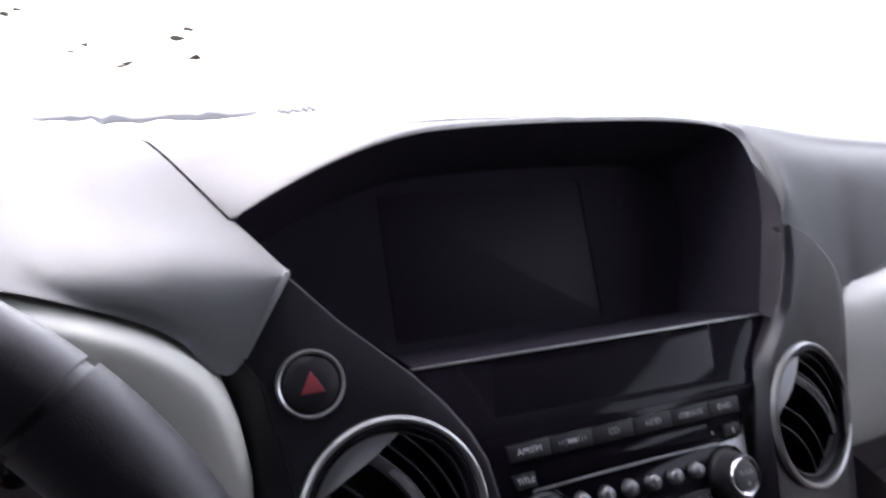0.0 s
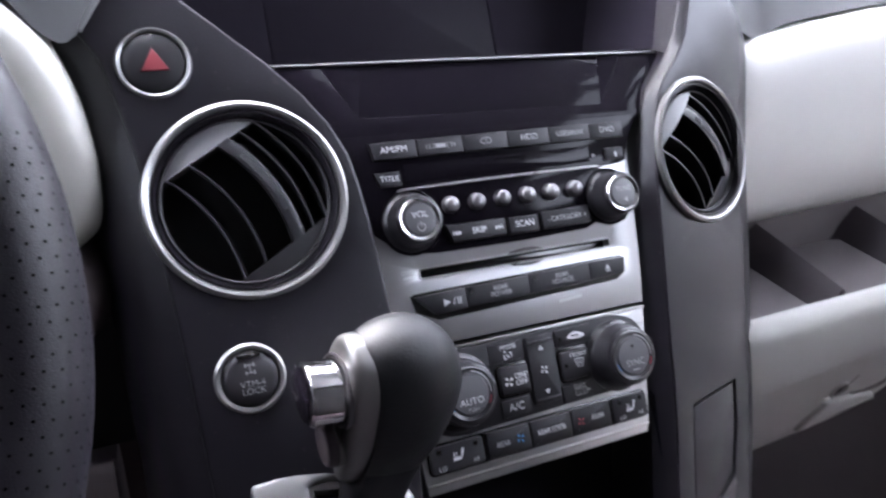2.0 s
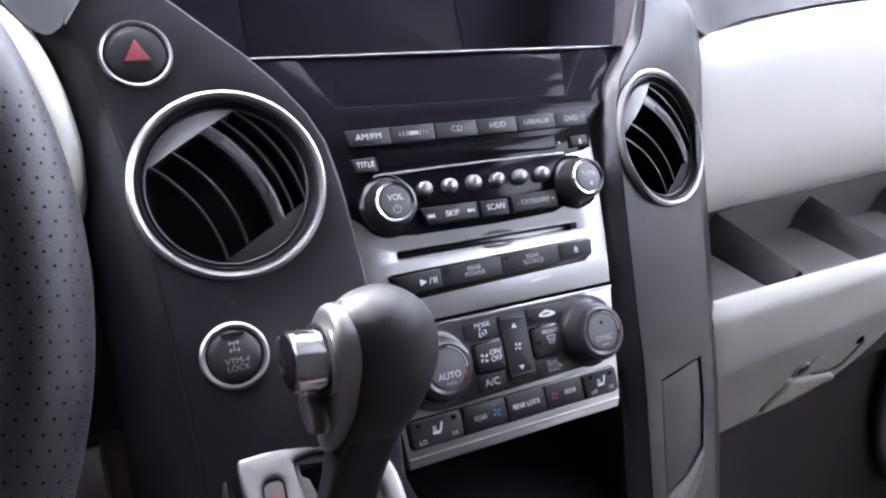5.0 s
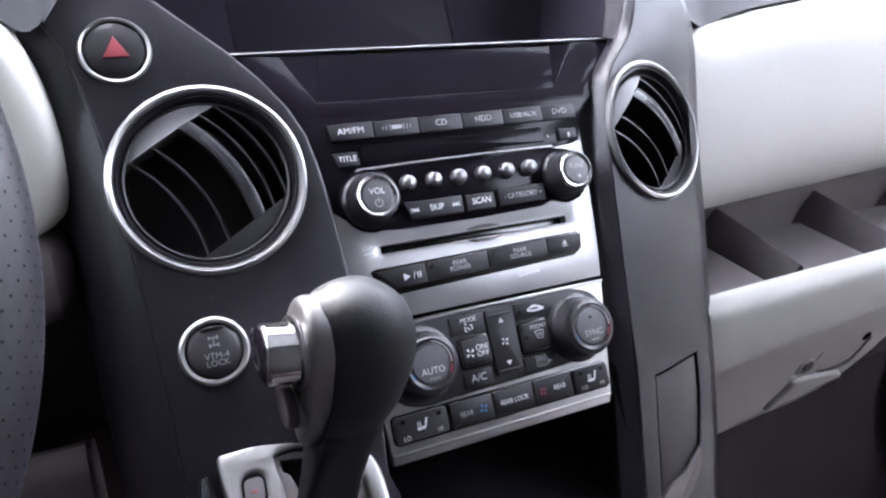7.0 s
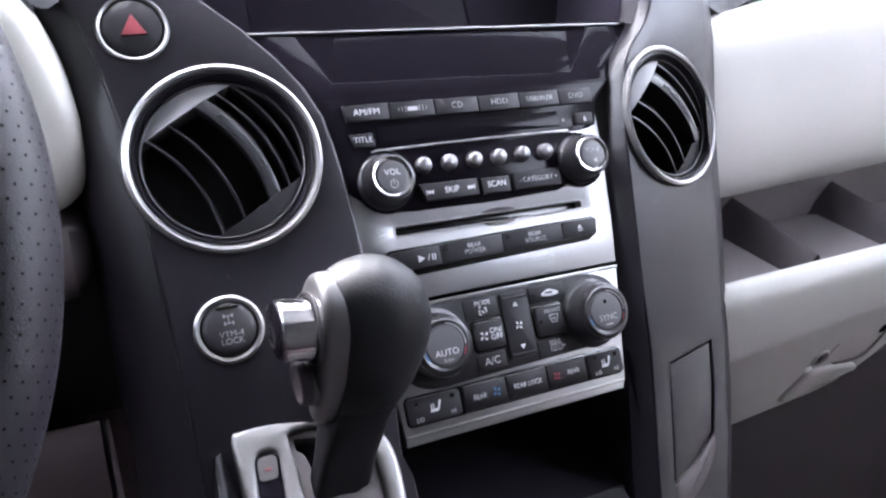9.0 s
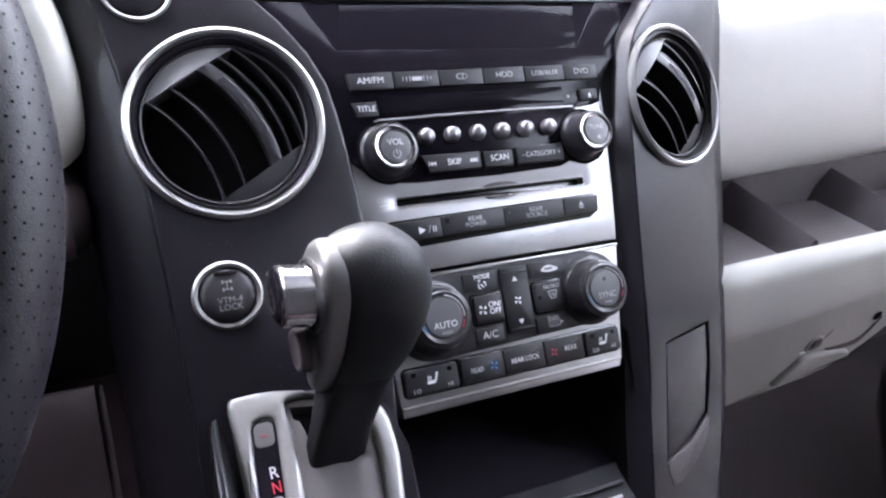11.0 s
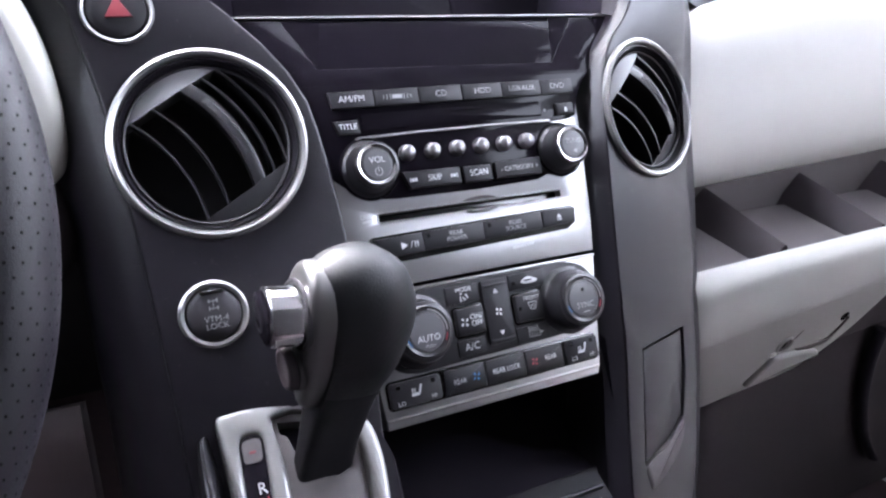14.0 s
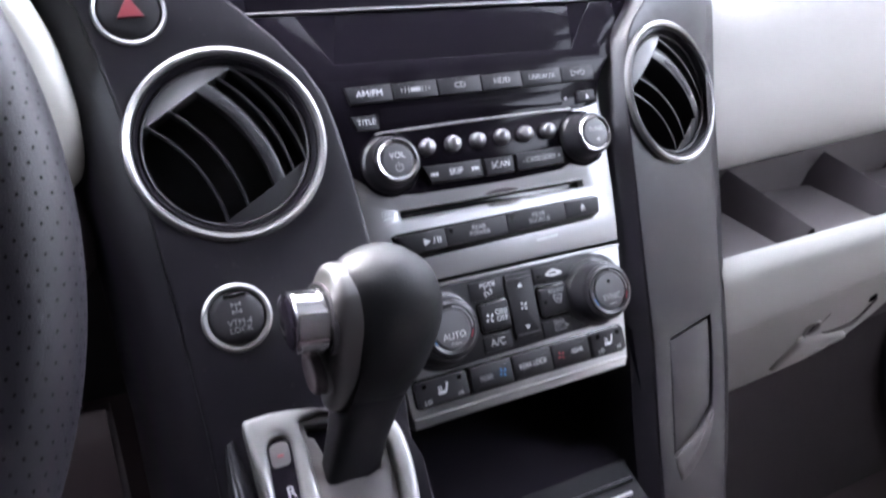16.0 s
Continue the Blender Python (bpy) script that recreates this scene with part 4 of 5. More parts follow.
lob = [(-0.0760, -0.0560), (-0.0660, -0.0500), (-0.0500, -0.0482), (0.0, -0.0480), (0.0380, -0.0478), (0.0520, -0.0480), (0.0660, -0.0530), (0.0730, -0.0640), (0.0725, -0.0780), (0.0660, -0.0880), (0.0560, -0.0925), (0.0400, -0.0935), (0.0, -0.0945), (-0.0400, -0.0955), (-0.0620, -0.0960), (-0.0760, -0.0900), (-0.0815, -0.0760), (-0.0805, -0.0650)]
part("dark_face", plate(curve(lob, 3), -0.002, 0.0012, stack, 0.0008), BUTTON, clim, "dark grey button field")
part("upper_trim", plate([(-0.0886, -0.0462), (-0.0886, -0.0480), (0.0775, -0.0480), (0.0778, -0.0462)], -0.002, 0.0010, stack, 0.0006), SATIN, clim)


def clim_button(name, o, w, words="", size=0.0044, at=None, mat=None, raised=False):
    if raised:
        part("button_well", plate(inset(o, -0.0013), 0.0, 0.0016, stack, 0.0004), LED, clim)
    b = button_plate(name, o, w, clim, w0=0, bevel=0.0012 if raised else 0.0004)
    if words:
        c = at or (sum(p[0] for p in o) / len(o), sum(p[1] for p in o) / len(o))
        lettering(words, size, c[0], c[1], w + 0.0002, stack, mat or WHITE, b)
    return b


def mark(shapes, w, parent, mat=None, name="symbol"):
    return part(name, flat(shapes, w, stack), mat or WHITE, parent)


def fan(cu, cv, r):
    """A fan symbol of four blades."""
    out = []
    for k in range(4):
        t = radians(90 * k + 30)
        out.append([(cu + r * q * math.cos(t + a), cv + r * q * math.sin(t + a)) for q, a in ((0.18, 0.0), (0.75, -0.30), (1.0, -0.05), (0.98, 0.40), (0.60, 0.30))])
    return out


def bar(u0, v0, u1, v1):
    return [(u0, v0), (u1, v0), (u1, v1), (u0, v1)]


b = clim_button("mode_button", [(-0.0362, -0.0612), (-0.0140, -0.0612), (-0.0140, -0.0505), (-0.0362, -0.0505)], 0.0022, "MODE", 0.0038, (-0.0240, -0.0532))
mark([bar(-0.0272, -0.0596, -0.0265, -0.0570), bar(-0.0272, -0.0602, -0.0255, -0.0596), [(-0.0258, -0.0575), (-0.0248, -0.0575), (-0.0232, -0.0596), (-0.0242, -0.0596)], bar(-0.0268, -0.0560, -0.0256, -0.0550), bar(-0.0236, -0.0568, -0.0222, -0.0561), bar(-0.0226, -0.0590, -0.0219, -0.0568)], 0.0024, b)
b = clim_button("fan_switch", rrect(-0.0330, -0.0805, -0.0140, -0.0640, 0.0018), 0.0048, "ON/\nOFF", 0.0046, (-0.0198, -0.0722), WHITE, True)
mark(fan(-0.0280, -0.0725, 0.0030), 0.0050, b)
clim_button("cooling_button", [(-0.0338, -0.0925), (-0.0150, -0.0922), (-0.0150, -0.0830), (-0.0338, -0.0832)], 0.0022, "A/C", 0.0062, None, WHITE)
b = clim_button("fan_speed_button", rrect(-0.0122, -0.0898, 0.0062, -0.0505, 0.0012), 0.0030)
mark([[(-0.0048, -0.0590), (-0.0012, -0.0590), (-0.0030, -0.0560)], [(-0.0048, -0.0822), (-0.0012, -0.0822), (-0.0030, -0.0850)], *fan(-0.0030, -0.0706, 0.0026)], 0.0032, b)
part("upper_rib", plate(rrect(-0.0112, -0.0543, 0.0052, -0.0532, 0.0004, 2), 0.002, 0.0042, stack, 0.0004), BUTTON, b)
part("lower_rib", plate(rrect(-0.0112, -0.0880, 0.0052, -0.0869, 0.0004, 2), 0.002, 0.0042, stack, 0.0004), BUTTON, b)
b = clim_button("recirculation_button", [(0.0082, -0.0600), (0.0335, -0.0598), (0.0335, -0.0498), (0.0082, -0.0502)], 0.0022)
mark([curve([(0.0165, -0.0560), (0.0185, -0.0540), (0.0220, -0.0528), (0.0255, -0.0538), (0.0285, -0.0552), (0.0280, -0.0566), (0.0220, -0.0572)], 3)], 0.0024, b)
mark([bar(0.0190, -0.0556, 0.0245, -0.0545)], 0.0027, b, BUTTON, "cut_out")
part("lamp_window", flat([rrect(0.0100, -0.0568, 0.0122, -0.0548, 0.0004, 2)], 0.0024, stack), LED, b)
b = clim_button("front_defrost_button", rrect(0.0088, -0.0805, 0.0285, -0.0630, 0.0018), 0.0048, "FRONT", 0.0036, (0.0205, -0.0662), DIM, True)
mark([bar(0.0175, -0.0690, 0.0235, -0.0685), bar(0.0190, -0.0735, 0.0222, -0.0730), [(0.0172, -0.0690), (0.0178, -0.0690), (0.0193, -0.0735), (0.0187, -0.0735)], [(0.0232, -0.0690), (0.0238, -0.0690), (0.0225, -0.0735), (0.0219, -0.0735)], bar(0.0195, -0.0722, 0.0199, -0.0700), bar(0.0205, -0.0722, 0.0209, -0.0700), bar(0.0214, -0.0722, 0.0218, -0.0700)], 0.0050, b, DIM)
part("lamp_window", flat([rrect(0.0100, -0.0728, 0.0122, -0.0706, 0.0004, 2)], 0.0050, stack), LED, b)
b = clim_button("rear_defrost_button", [(0.0075, -0.0932), (0.0285, -0.0928), (0.0285, -0.0832), (0.0075, -0.0836)], 0.0022, "REAR", 0.0034, (0.0195, -0.0852), DIM)
mark([bar(0.0160, -0.0868, 0.0240, -0.0864), bar(0.0160, -0.0905, 0.0240, -0.0901), bar(0.0160, -0.0905, 0.0164, -0.0864), bar(0.0236, -0.0905, 0.0240, -0.0864), bar(0.0180, -0.0896, 0.0184, -0.0872), bar(0.0198, -0.0896, 0.0202, -0.0872), bar(0.0216, -0.0896, 0.0220, -0.0872), [(0.0242, -0.0892), (0.0270, -0.0884), (0.0242, -0.0876)]], 0.0024, b, DIM)


def temp_knob(name, cu, cv, word, h):
    k = turn_knob(name, cu, cv, 0.0185, 0.0140, h, stack, clim, CAP, KNOB)
    ticks = []
    for s in range(10, 95, 5):
        ticks.append([(cu + r * math.sin(radians(a)), cv + r * math.cos(radians(a))) for r, a in ((0.0122, s), (0.0122, s + 5.2), (0.0129, s + 5.2), (0.0129, s))])
    mark(ticks, h + 0.0014, k, DIM, "scale_arc")
    for mat, side in ((BLUE, -1), (RED, 1)):
        ticks = [[(cu + r * math.sin(radians(side * a)), cv + r * math.cos(radians(side * a))) for r, a in ((0.0122, s), (0.0122, s + 5.2), (0.0129, s + 5.2), (0.0129, s))] for s in range(103, 122, 5)]
        mark(ticks, h + 0.0014, k, mat, "scale_arc")
    lettering(word, 0.0052, cu + 0.0004, cv - 0.0040, h + 0.0014, stack, WHITE if word == "AUTO" else DIM, k)
    if word == "AUTO":
        lettering("PUSH", 0.0026, cu + 0.0006, cv - 0.0084, h + 0.0014, stack, DIM, k)
    else:
        mark([bar(cu - 0.0022, cv - 0.0084, cu + 0.0030, cv - 0.0078)], h + 0.0014, k, DIM, "small_print")
    return k


temp_knob("driver_temperature_knob", -0.0580, -0.0720, "AUTO", 0.0150)
k = temp_knob("passenger_temperature_knob", 0.0500, -0.0728, "SYNC", 0.0170)
part("lamp_window", lathe([(0.0012, 0.0180), (0.0010, 0.0186), (0, 0.0186)], 0.0500, -0.0670, stack, 12), LED, k)
part("seat_row_well", plate(rrect(-0.0832, -0.1140, 0.0660, -0.0968, 0.0035), -0.002, 0.0006, stack, 0.0005), LED, clim)
cuts = [-0.0822, -0.0490, -0.0475, -0.0190, 0.0092, 0.0375, 0.0388, 0.0650]
rows = ((0, 1, "seat_heater_button"), (2, 3, "rear_cool_button"), (3, 4, "rear_lock_button"), (4, 5, "rear_warm_button"), (6, 7, "seat_heater_button"))
for i, j, name in rows:
    a, c = cuts[i] + 0.0003, cuts[j] - 0.0003
    b = button_plate(name, rrect(a, -0.1130, c, -0.0980, 0.0022 if name[0] == "s" else 0.0006, 3), 0.0032, clim, w0=0)
    m = (a + c) / 2
    if name == "seat_heater_button":
        lettering("LO", 0.0036, a + 0.0062, -0.1104, 0.0034, stack, WHITE, b)
        lettering("HI", 0.0036, c - 0.0058, -0.1100, 0.0034, stack, DIM, b)
        mark([[(m - 0.0035, -0.1075), (m + 0.0015, -0.1075), (m + 0.0020, -0.1058), (m - 0.0030, -0.1058)], [(m + 0.0012, -0.1065), (m + 0.0022, -0.1065), (m + 0.0038, -0.1018), (m + 0.0026, -0.1014)], bar(m - 0.0028, -0.1056, m - 0.0022, -0.1030), bar(m - 0.0014, -0.1056, m - 0.0008, -0.1030)], 0.0034, b)
        for x in (a + 0.0052, c - 0.0052):
            part("lamp_window", flat([rrect(x - 0.0014, -0.1022, x + 0.0014, -0.0998, 0.0005, 2)], 0.0034, stack), LED, b)
    elif name == "rear_cool_button":
        lettering("REAR", 0.0043, m - 0.0040, -0.1060, 0.0034, stack, DIM, b, squeeze=0.85)
        mark(fan(m + 0.0072, -0.1054, 0.0027), 0.0034, b, BLUE)
    elif name == "rear_lock_button":
        lettering("REAR LOCK", 0.0043, m, -0.1056, 0.0034, stack, WHITE, b, squeeze=0.85)
    else:
        lettering("REAR", 0.0043, m + 0.0042, -0.1052, 0.0034, stack, WHITE, b, squeeze=0.85)
        mark(fan(m - 0.0078, -0.1056, 0.0025), 0.0034, b, RED)

# ---- storage pocket under the controls ----
cub = thing("storage_pocket", (-0.01, -0.02, 0.40), "open black storage pocket under the climate controls", "storage pocket")
part("roof", loft([[(-0.092, -0.0475, 0.4855), (0.072, -0.0475, 0.4855)], [(-0.092, 0.085, 0.500), (0.072, 0.085, 0.500)]]), DEEP, cub)
part("back", loft([[(-0.092, 0.080, 0.37), (0.085, 0.080, 0.37)], [(-0.092, 0.080, 0.51), (0.085, 0.080, 0.51)]]), DEEP, cub)
part("side_wall", loft([[(-0.0905, -0.12, 0.35), (-0.0905, 0.09, 0.35)], [(-0.0905, -0.05, 0.50), (-0.0905, 0.09, 0.51)]]), DEEP, cub)
part("side_wall", loft([[(0.076, -0.12, 0.35), (0.076, 0.09, 0.35)], [(0.076, -0.05, 0.50), (0.076, 0.09, 0.51)]]), DEEP, cub)
part("floor_mat", along_x([(-0.076, 0.407), (-0.080, 0.412), (-0.076, 0.416), (0.085, 0.396), (0.085, 0.388)], -0.092, 0.076), DEEP, cub)
part("divider_rib", box(-0.0085, 0.05, 0.400, -0.0055, 0.08, 0.48), DEEP, cub)
lid = thing("console_lid", (-0.01, -0.11, 0.36), "dark console lid with a thin bright edge strip", "console lid")
part("panel", along_x(curve([(-0.080, 0.4155), (-0.089, 0.4145), (-0.20, 0.373), (-0.20, 0.345), (-0.085, 0.375)], 3), -0.0915, 0.0600), LEVER, lid)
part("lip", along_x([(-0.0895, 0.4155), (-0.0912, 0.4170), (-0.0925, 0.4165), (-0.0920, 0.4125)], -0.088, 0.0565), PANEL, lid, "dark rounded lip")
part("bright_strip", along_x([(-0.0975, 0.4100), (-0.0985, 0.4135), (-0.1000, 0.4128), (-0.0995, 0.4080)], -0.086, 0.0510), GATESILVER, lid, "thin bright strip")


def lid_face(u, v, w):
    """On the sloping front of the console lid: across, down it, out of it."""
    return Vector((u, -0.1005 - 0.937 * v - 0.35 * w, 0.4098 - 0.35 * v + 0.937 * w))


sw = part("switch_panel", plate(rrect(0.004, 0.0015, 0.0500, 0.034, 0.003), -0.004, 0.0016, lid_face, 0.0008), BUTTON, lid, "dark switch panel with a worn pale mark")
part("printed_mark", flat([[(0.0310 + 0.0034 * k, 0.0085), (0.0332 + 0.0034 * k, 0.0085), (0.0332 + 0.0034 * k, 0.0145), (0.0310 + 0.0034 * k, 0.0145)] for k in range(4)], 0.0019, lid_face), DIM, sw)

# ---- gear selector ----
sel = thing("gear_selector", tuple(GATE_O), "automatic gear selector with silver gate and leather knob", "gear selector")
GATE_OUT = curve([(-0.0050, 0.0036), (0.0150, 0.0050), (0.0330, 0.0050), (0.0640, -0.0070), (0.0705, -0.0165), (0.0738, -0.0266), (0.0736, -0.0464), (0.0690, -0.0720)], 3, False) + [(0.0600, -0.1400), (-0.0100, -0.1400), (-0.0075, -0.0850), (-0.0052, -0.0600), (-0.0046, -0.0440), (-0.0060, -0.0206), (-0.0070, -0.0020), (-0.0064, 0.0020)]
win = rrect(-0.0029, -0.0800, 0.0086, -0.0108, 0.0045, 5, 0.085)
gut = [(0.0212, -0.0055), (0.0240, -0.0040), (0.0330, -0.0034), (0.0580, -0.0110), (0.0620, -0.0200), (0.0632, -0.0300), (0.0633, -0.0439), (0.0603, -0.0701), (0.0520, -0.1340), (0.0130, -0.1340), (0.0205, -0.0600), (0.0222, -0.0372), (0.0222, -0.0200), (0.0210, -0.0100)]
part("gate_plate", plate(GATE_OUT, -0.022, 0.0, gate, 0.0030, (win[::-1], gut), 3), GATESILVER, sel, "satin silver gate plate")
part("gate_floor", plate([(u * 1.0, v) for u, v in gut], -0.02, -0.0050, gate, 0.0010, ([(0.0242, -0.0068), (0.0560, -0.0128), (0.0608, -0.0247), (0.0570, -0.0392), (0.0490, -0.0418), (0.0360, -0.0400), (0.0311, -0.0360), (0.0292, -0.0220), (0.0275, -0.0150), (0.0242, -0.0128)],)), GATEFLOOR, sel, "dark grey satin inner plate")
part("lever_well", plate([(0.0222, -0.0050), (0.0610, -0.0050), (0.0630, -0.0520), (0.0222, -0.0520)], -0.05, -0.0180, gate, 0.0004), LINING, sel)
part("indicator_window", plate(inset(win, -0.0015), -0.01, -0.0016, gate, 0.0004), GLOSS, sel, "black gear indicator window")
part("window_frost", plate(rrect(0.0024, -0.0248, 0.0123, -0.0125, 0.003, 4, 0.085), -0.0018, -0.0011, gate, 0.0003), FROST, sel)
mark_p = part("lit_mark", plate(rrect(0.0062, -0.0200, 0.0096, -0.0186, 0.0005), -0.0012, -0.0007, gate, 0.0002), REDPLASTIC, sel)
for word, v, mat in (("R", -0.0383, WHITE), ("N", -0.0457, LITRED), ("D", -0.0530, WHITE)):
    lettering(word, 0.0082, 0.0085, v, -0.0012, gate, mat, sel, squeeze=0.8 if word == "N" else 0.95)
side = []
for v, us in ((-0.0052, (-0.0108, -0.0120, -0.0138, -0.0146, -0.0150)), (-0.0066, (-0.0090, -0.0120, -0.0152, -0.0164, -0.0170)), (-0.0120, (-0.0085, -0.0125, -0.0158, -0.0172, -0.0180)), (-0.0260, (-0.0080, -0.0125, -0.0165, -0.0185, -0.0200)), (-0.0510, (-0.0085, -0.0130, -0.0170, -0.0195, -0.0210)), (-0.1400, (-0.0120, -0.0170, -0.0220, -0.0250, -0.0260))):
    side.append([tuple(gate(u, v, w)) for u, w in zip(us, (-0.0130, -0.0045, -0.0030, -0.0085, -0.0600))])
part("outer_trim", loft([curve(r, 3, closed=False) for r in side], caps=False), KNOB, sel, "dark trim beside the gate")
rt = [[tuple(gate(0.0660, -0.0100, -0.003)), tuple(gate(0.0740, -0.0180, -0.001)), tuple(gate(0.0785, -0.024, -0.010)), tuple(gate(0.080, -0.024, -0.05))],
      [tuple(gate(0.0735, -0.0400, -0.003)), tuple(gate(0.0795, -0.0420, -0.001)), tuple(gate(0.0815, -0.044, -0.010)), tuple(gate(0.083, -0.044, -0.05))],
      [tuple(gate(0.0600, -0.1400, -0.003)), tuple(gate(0.0670, -0.1400, -0.001)), tuple(gate(0.074, -0.140, -0.010)), tuple(gate(0.078, -0.140, -0.05))]]
part("outer_trim", loft(rt), PANEL, sel, "dark trim beside the gate")

# lever and knob
BOT, TOP = Vector((-0.1285, -0.0715, 0.4768)), Vector((-0.1050, -0.0790, 0.6130))
AX = (TOP - BOT).normalized()
E1 = (Vector((0.995, 0.06, 0)) - AX * Vector((0.995, 0.06, 0)).dot(AX)).normalized()
E2 = AX.cross(E1)


def lev(a, b, s):
    """A point of the lever: across, towards the windscreen, up its axis."""
    return BOT + E1 * a + E2 * b + AX * s


sections = [(-0.030, 0.0155, 0.0065, 0.0), (0.000, 0.0155, 0.0070, 0.0), (0.025, 0.0152, 0.0085, 0.0), (0.045, 0.0160, 0.0115, 0.0005), (0.060, 0.0182, 0.0145, 0.002), (0.076, 0.0235, 0.0195, 0.004), (0.092, 0.0265, 0.0220, 0.004), (0.106, 0.0270, 0.0225, 0.003), (0.118, 0.0245, 0.0210, 0.001), (0.127, 0.0200, 0.0170, -0.001), (0.133, 0.0115, 0.0110, -0.002), (0.1355, 0.0040, 0.0040, -0.002)]
fine_s = curve(sections, 4, closed=False)
rows = []
for s, a, b, c in fine_s:
    row = []
    for k in range(48):
        t = 2 * math.pi * k / 48
        square = 0.42 + 0.58 * min(1.0, max(0.0, (s - 0.040) / 0.04))
        x, y = (r * math.copysign(abs(q) ** square, q) for r, q in ((a, math.cos(t)), (b, math.sin(t))))
        if s > 0.05:
            x = max(x * (1.24 if x < 0 else 1.0), -0.0238 + max(0.0, 0.105 - s) * 0.17)
        row.append(tuple(lev(c + x, y, s)))
    rows.append(row)
low = [r for r, q in zip(rows, fine_s) if q[0] <= 0.0605]
high = [r for r, q in zip(rows, fine_s) if q[0] >= 0.0595]
part("lever", loft(low, ring=True, caps=True), LEVER, sel, "black lever shaft")
knob = part("knob", loft(high, ring=True, caps=True), KNOBLEATHER, sel, "black leather knob")


def knob_side(a, b, w):
    """On the knob's driver side: a along the knob's depth, b up its axis, w out of it."""
    return lev(-0.0215 - w + max(0.0, 0.105 - b) * 0.17, a, b)


oval = curve([(0.0, 0.1285), (0.0115, 0.1230), (0.0165, 0.1080), (0.0155, 0.0880), (0.0120, 0.0680), (0.0060, 0.0520), (0.0, 0.0480), (-0.0060, 0.0520), (-0.0120, 0.0680), (-0.0155, 0.0880), (-0.0165, 0.1080), (-0.0115, 0.1230)], 4)
oval = [(a * 1.04, b) for a, b in oval]
part("side_trim", plate(oval, -0.004, 0.0100, knob_side, 0.0050, seg=5), TRIM, knob, "satin silver side trim")
part("seam", plate(inset(oval, -0.0012), -0.006, 0.0004, knob_side, 0.0008), DARK, knob)


def turned(cb, ca, prof, seg=40):
    return lathe(prof, ca, cb, knob_side, seg)


part("button_socket", turned(0.1015, 0.0, [(0.0170, 0.0080), (0.0170, 0.0106), (0.0160, 0.0110), (0.0148, 0.0085)]), DARK, knob)
btn = part("release_button", turned(0.1015, 0.0, [(0.0143, 0.0080), (0.0143, 0.0234), (0.0141, 0.0248), (0.0132, 0.0258), (0.0122, 0.0261)]), CHROME, knob, "chrome release button")
part("button_end", turned(0.1015, 0.0, [(0.0126, 0.0257), (0.0116, 0.0263), (0.0070, 0.0267), (0.0, 0.0269)]), GLOSS, btn, "gloss black button end")
b2 = part("mode_button", turned(0.0718, 0.0, [(0.0106, 0.0080), (0.0106, 0.0150), (0.0100, 0.0164), (0.0085, 0.0168), (0.0072, 0.0161), (0.0, 0.0164)]), DIVIDER, knob, "small dark round button")
part("button_collar", turned(0.0718, 0.0, [(0.0112, 0.0090), (0.0112, 0.0116), (0.0103, 0.0120)]), TRIM, b2)

# ---- steering wheel ----
WC, WT, WR = Vector((-0.4265, -0.125, 0.6725)), radians(29.5), 0.180
WUP, WAX = Vector((0, math.sin(WT), math.cos(WT))), Vector((0, -math.cos(WT), math.sin(WT)))
wheel = thing("steering_wheel", tuple(WC), "black leather steering wheel with perforated grip", "steering wheel")


def rim(a, t, r=0.0165):
    """A point of the rim: a degrees round from the right, t round its section."""
    d = Vector((1, 0, 0)) * math.cos(radians(a)) + WUP * math.sin(radians(a))
    thick = r * (1 + 0.06 * math.cos(radians(2 * a)))
    return WC + d * (WR + thick * math.cos(t)) + WAX * (thick * 1.08 * math.sin(t))


def arc(a0, a1, n, r=0.0165):
    return [[tuple(rim(a0 + (a1 - a0) * i / n, 2 * math.pi * k / 32, r)) for k in range(32)] for i in range(n + 1)]


JOINT = 43.0
part("upper_rim", loft(arc(JOINT + 0.5, 179.5 - JOINT, 48), ring=True, caps=True), LEATHER, wheel, "smooth black upper rim")
grip = part("right_grip", loft(arc(-52, JOINT - 0.5, 48, 0.0170), ring=True, caps=True), LEATHER, wheel, "perforated leather grip")
part("left_grip", loft(arc(180.5 - JOINT, 232, 40, 0.0170), ring=True, caps=True), LEATHER, wheel, "perforated leather grip")
part("lower_rim", loft(arc(232.5, 307.5, 32), ring=True, caps=True), LEATHER, wheel)
part("joint_band", loft(arc(JOINT - 0.5, JOINT + 0.5, 2, 0.0152), ring=True, caps=True), DARK, wheel)
dots = bmesh.new()
for i in range(49):
    a = -48 + i * 1.27
    for j in range(24):
        t = 2 * math.pi * (j + 0.5 * (i % 2)) / 24
        c = rim(a, t, 0.01712)
        d1 = (rim(a + 0.2, t, 0.01712) - c).normalized()
        d2 = (rim(a, t + 0.02, 0.01712) - c).normalized()
        dots.faces.new([dots.verts.new(c + 0.00048 * (math.cos(q) * d1 + math.sin(q) * d2)) for q in (0, 1.05, 2.1, 3.14, 4.19, 5.24)])
tagged(part("perforation", dots, PRICK, grip), kind="stuff")


def wp(x, y, w):
    return WC + Vector((x, 0, 0)) + WUP * y + WAX * w


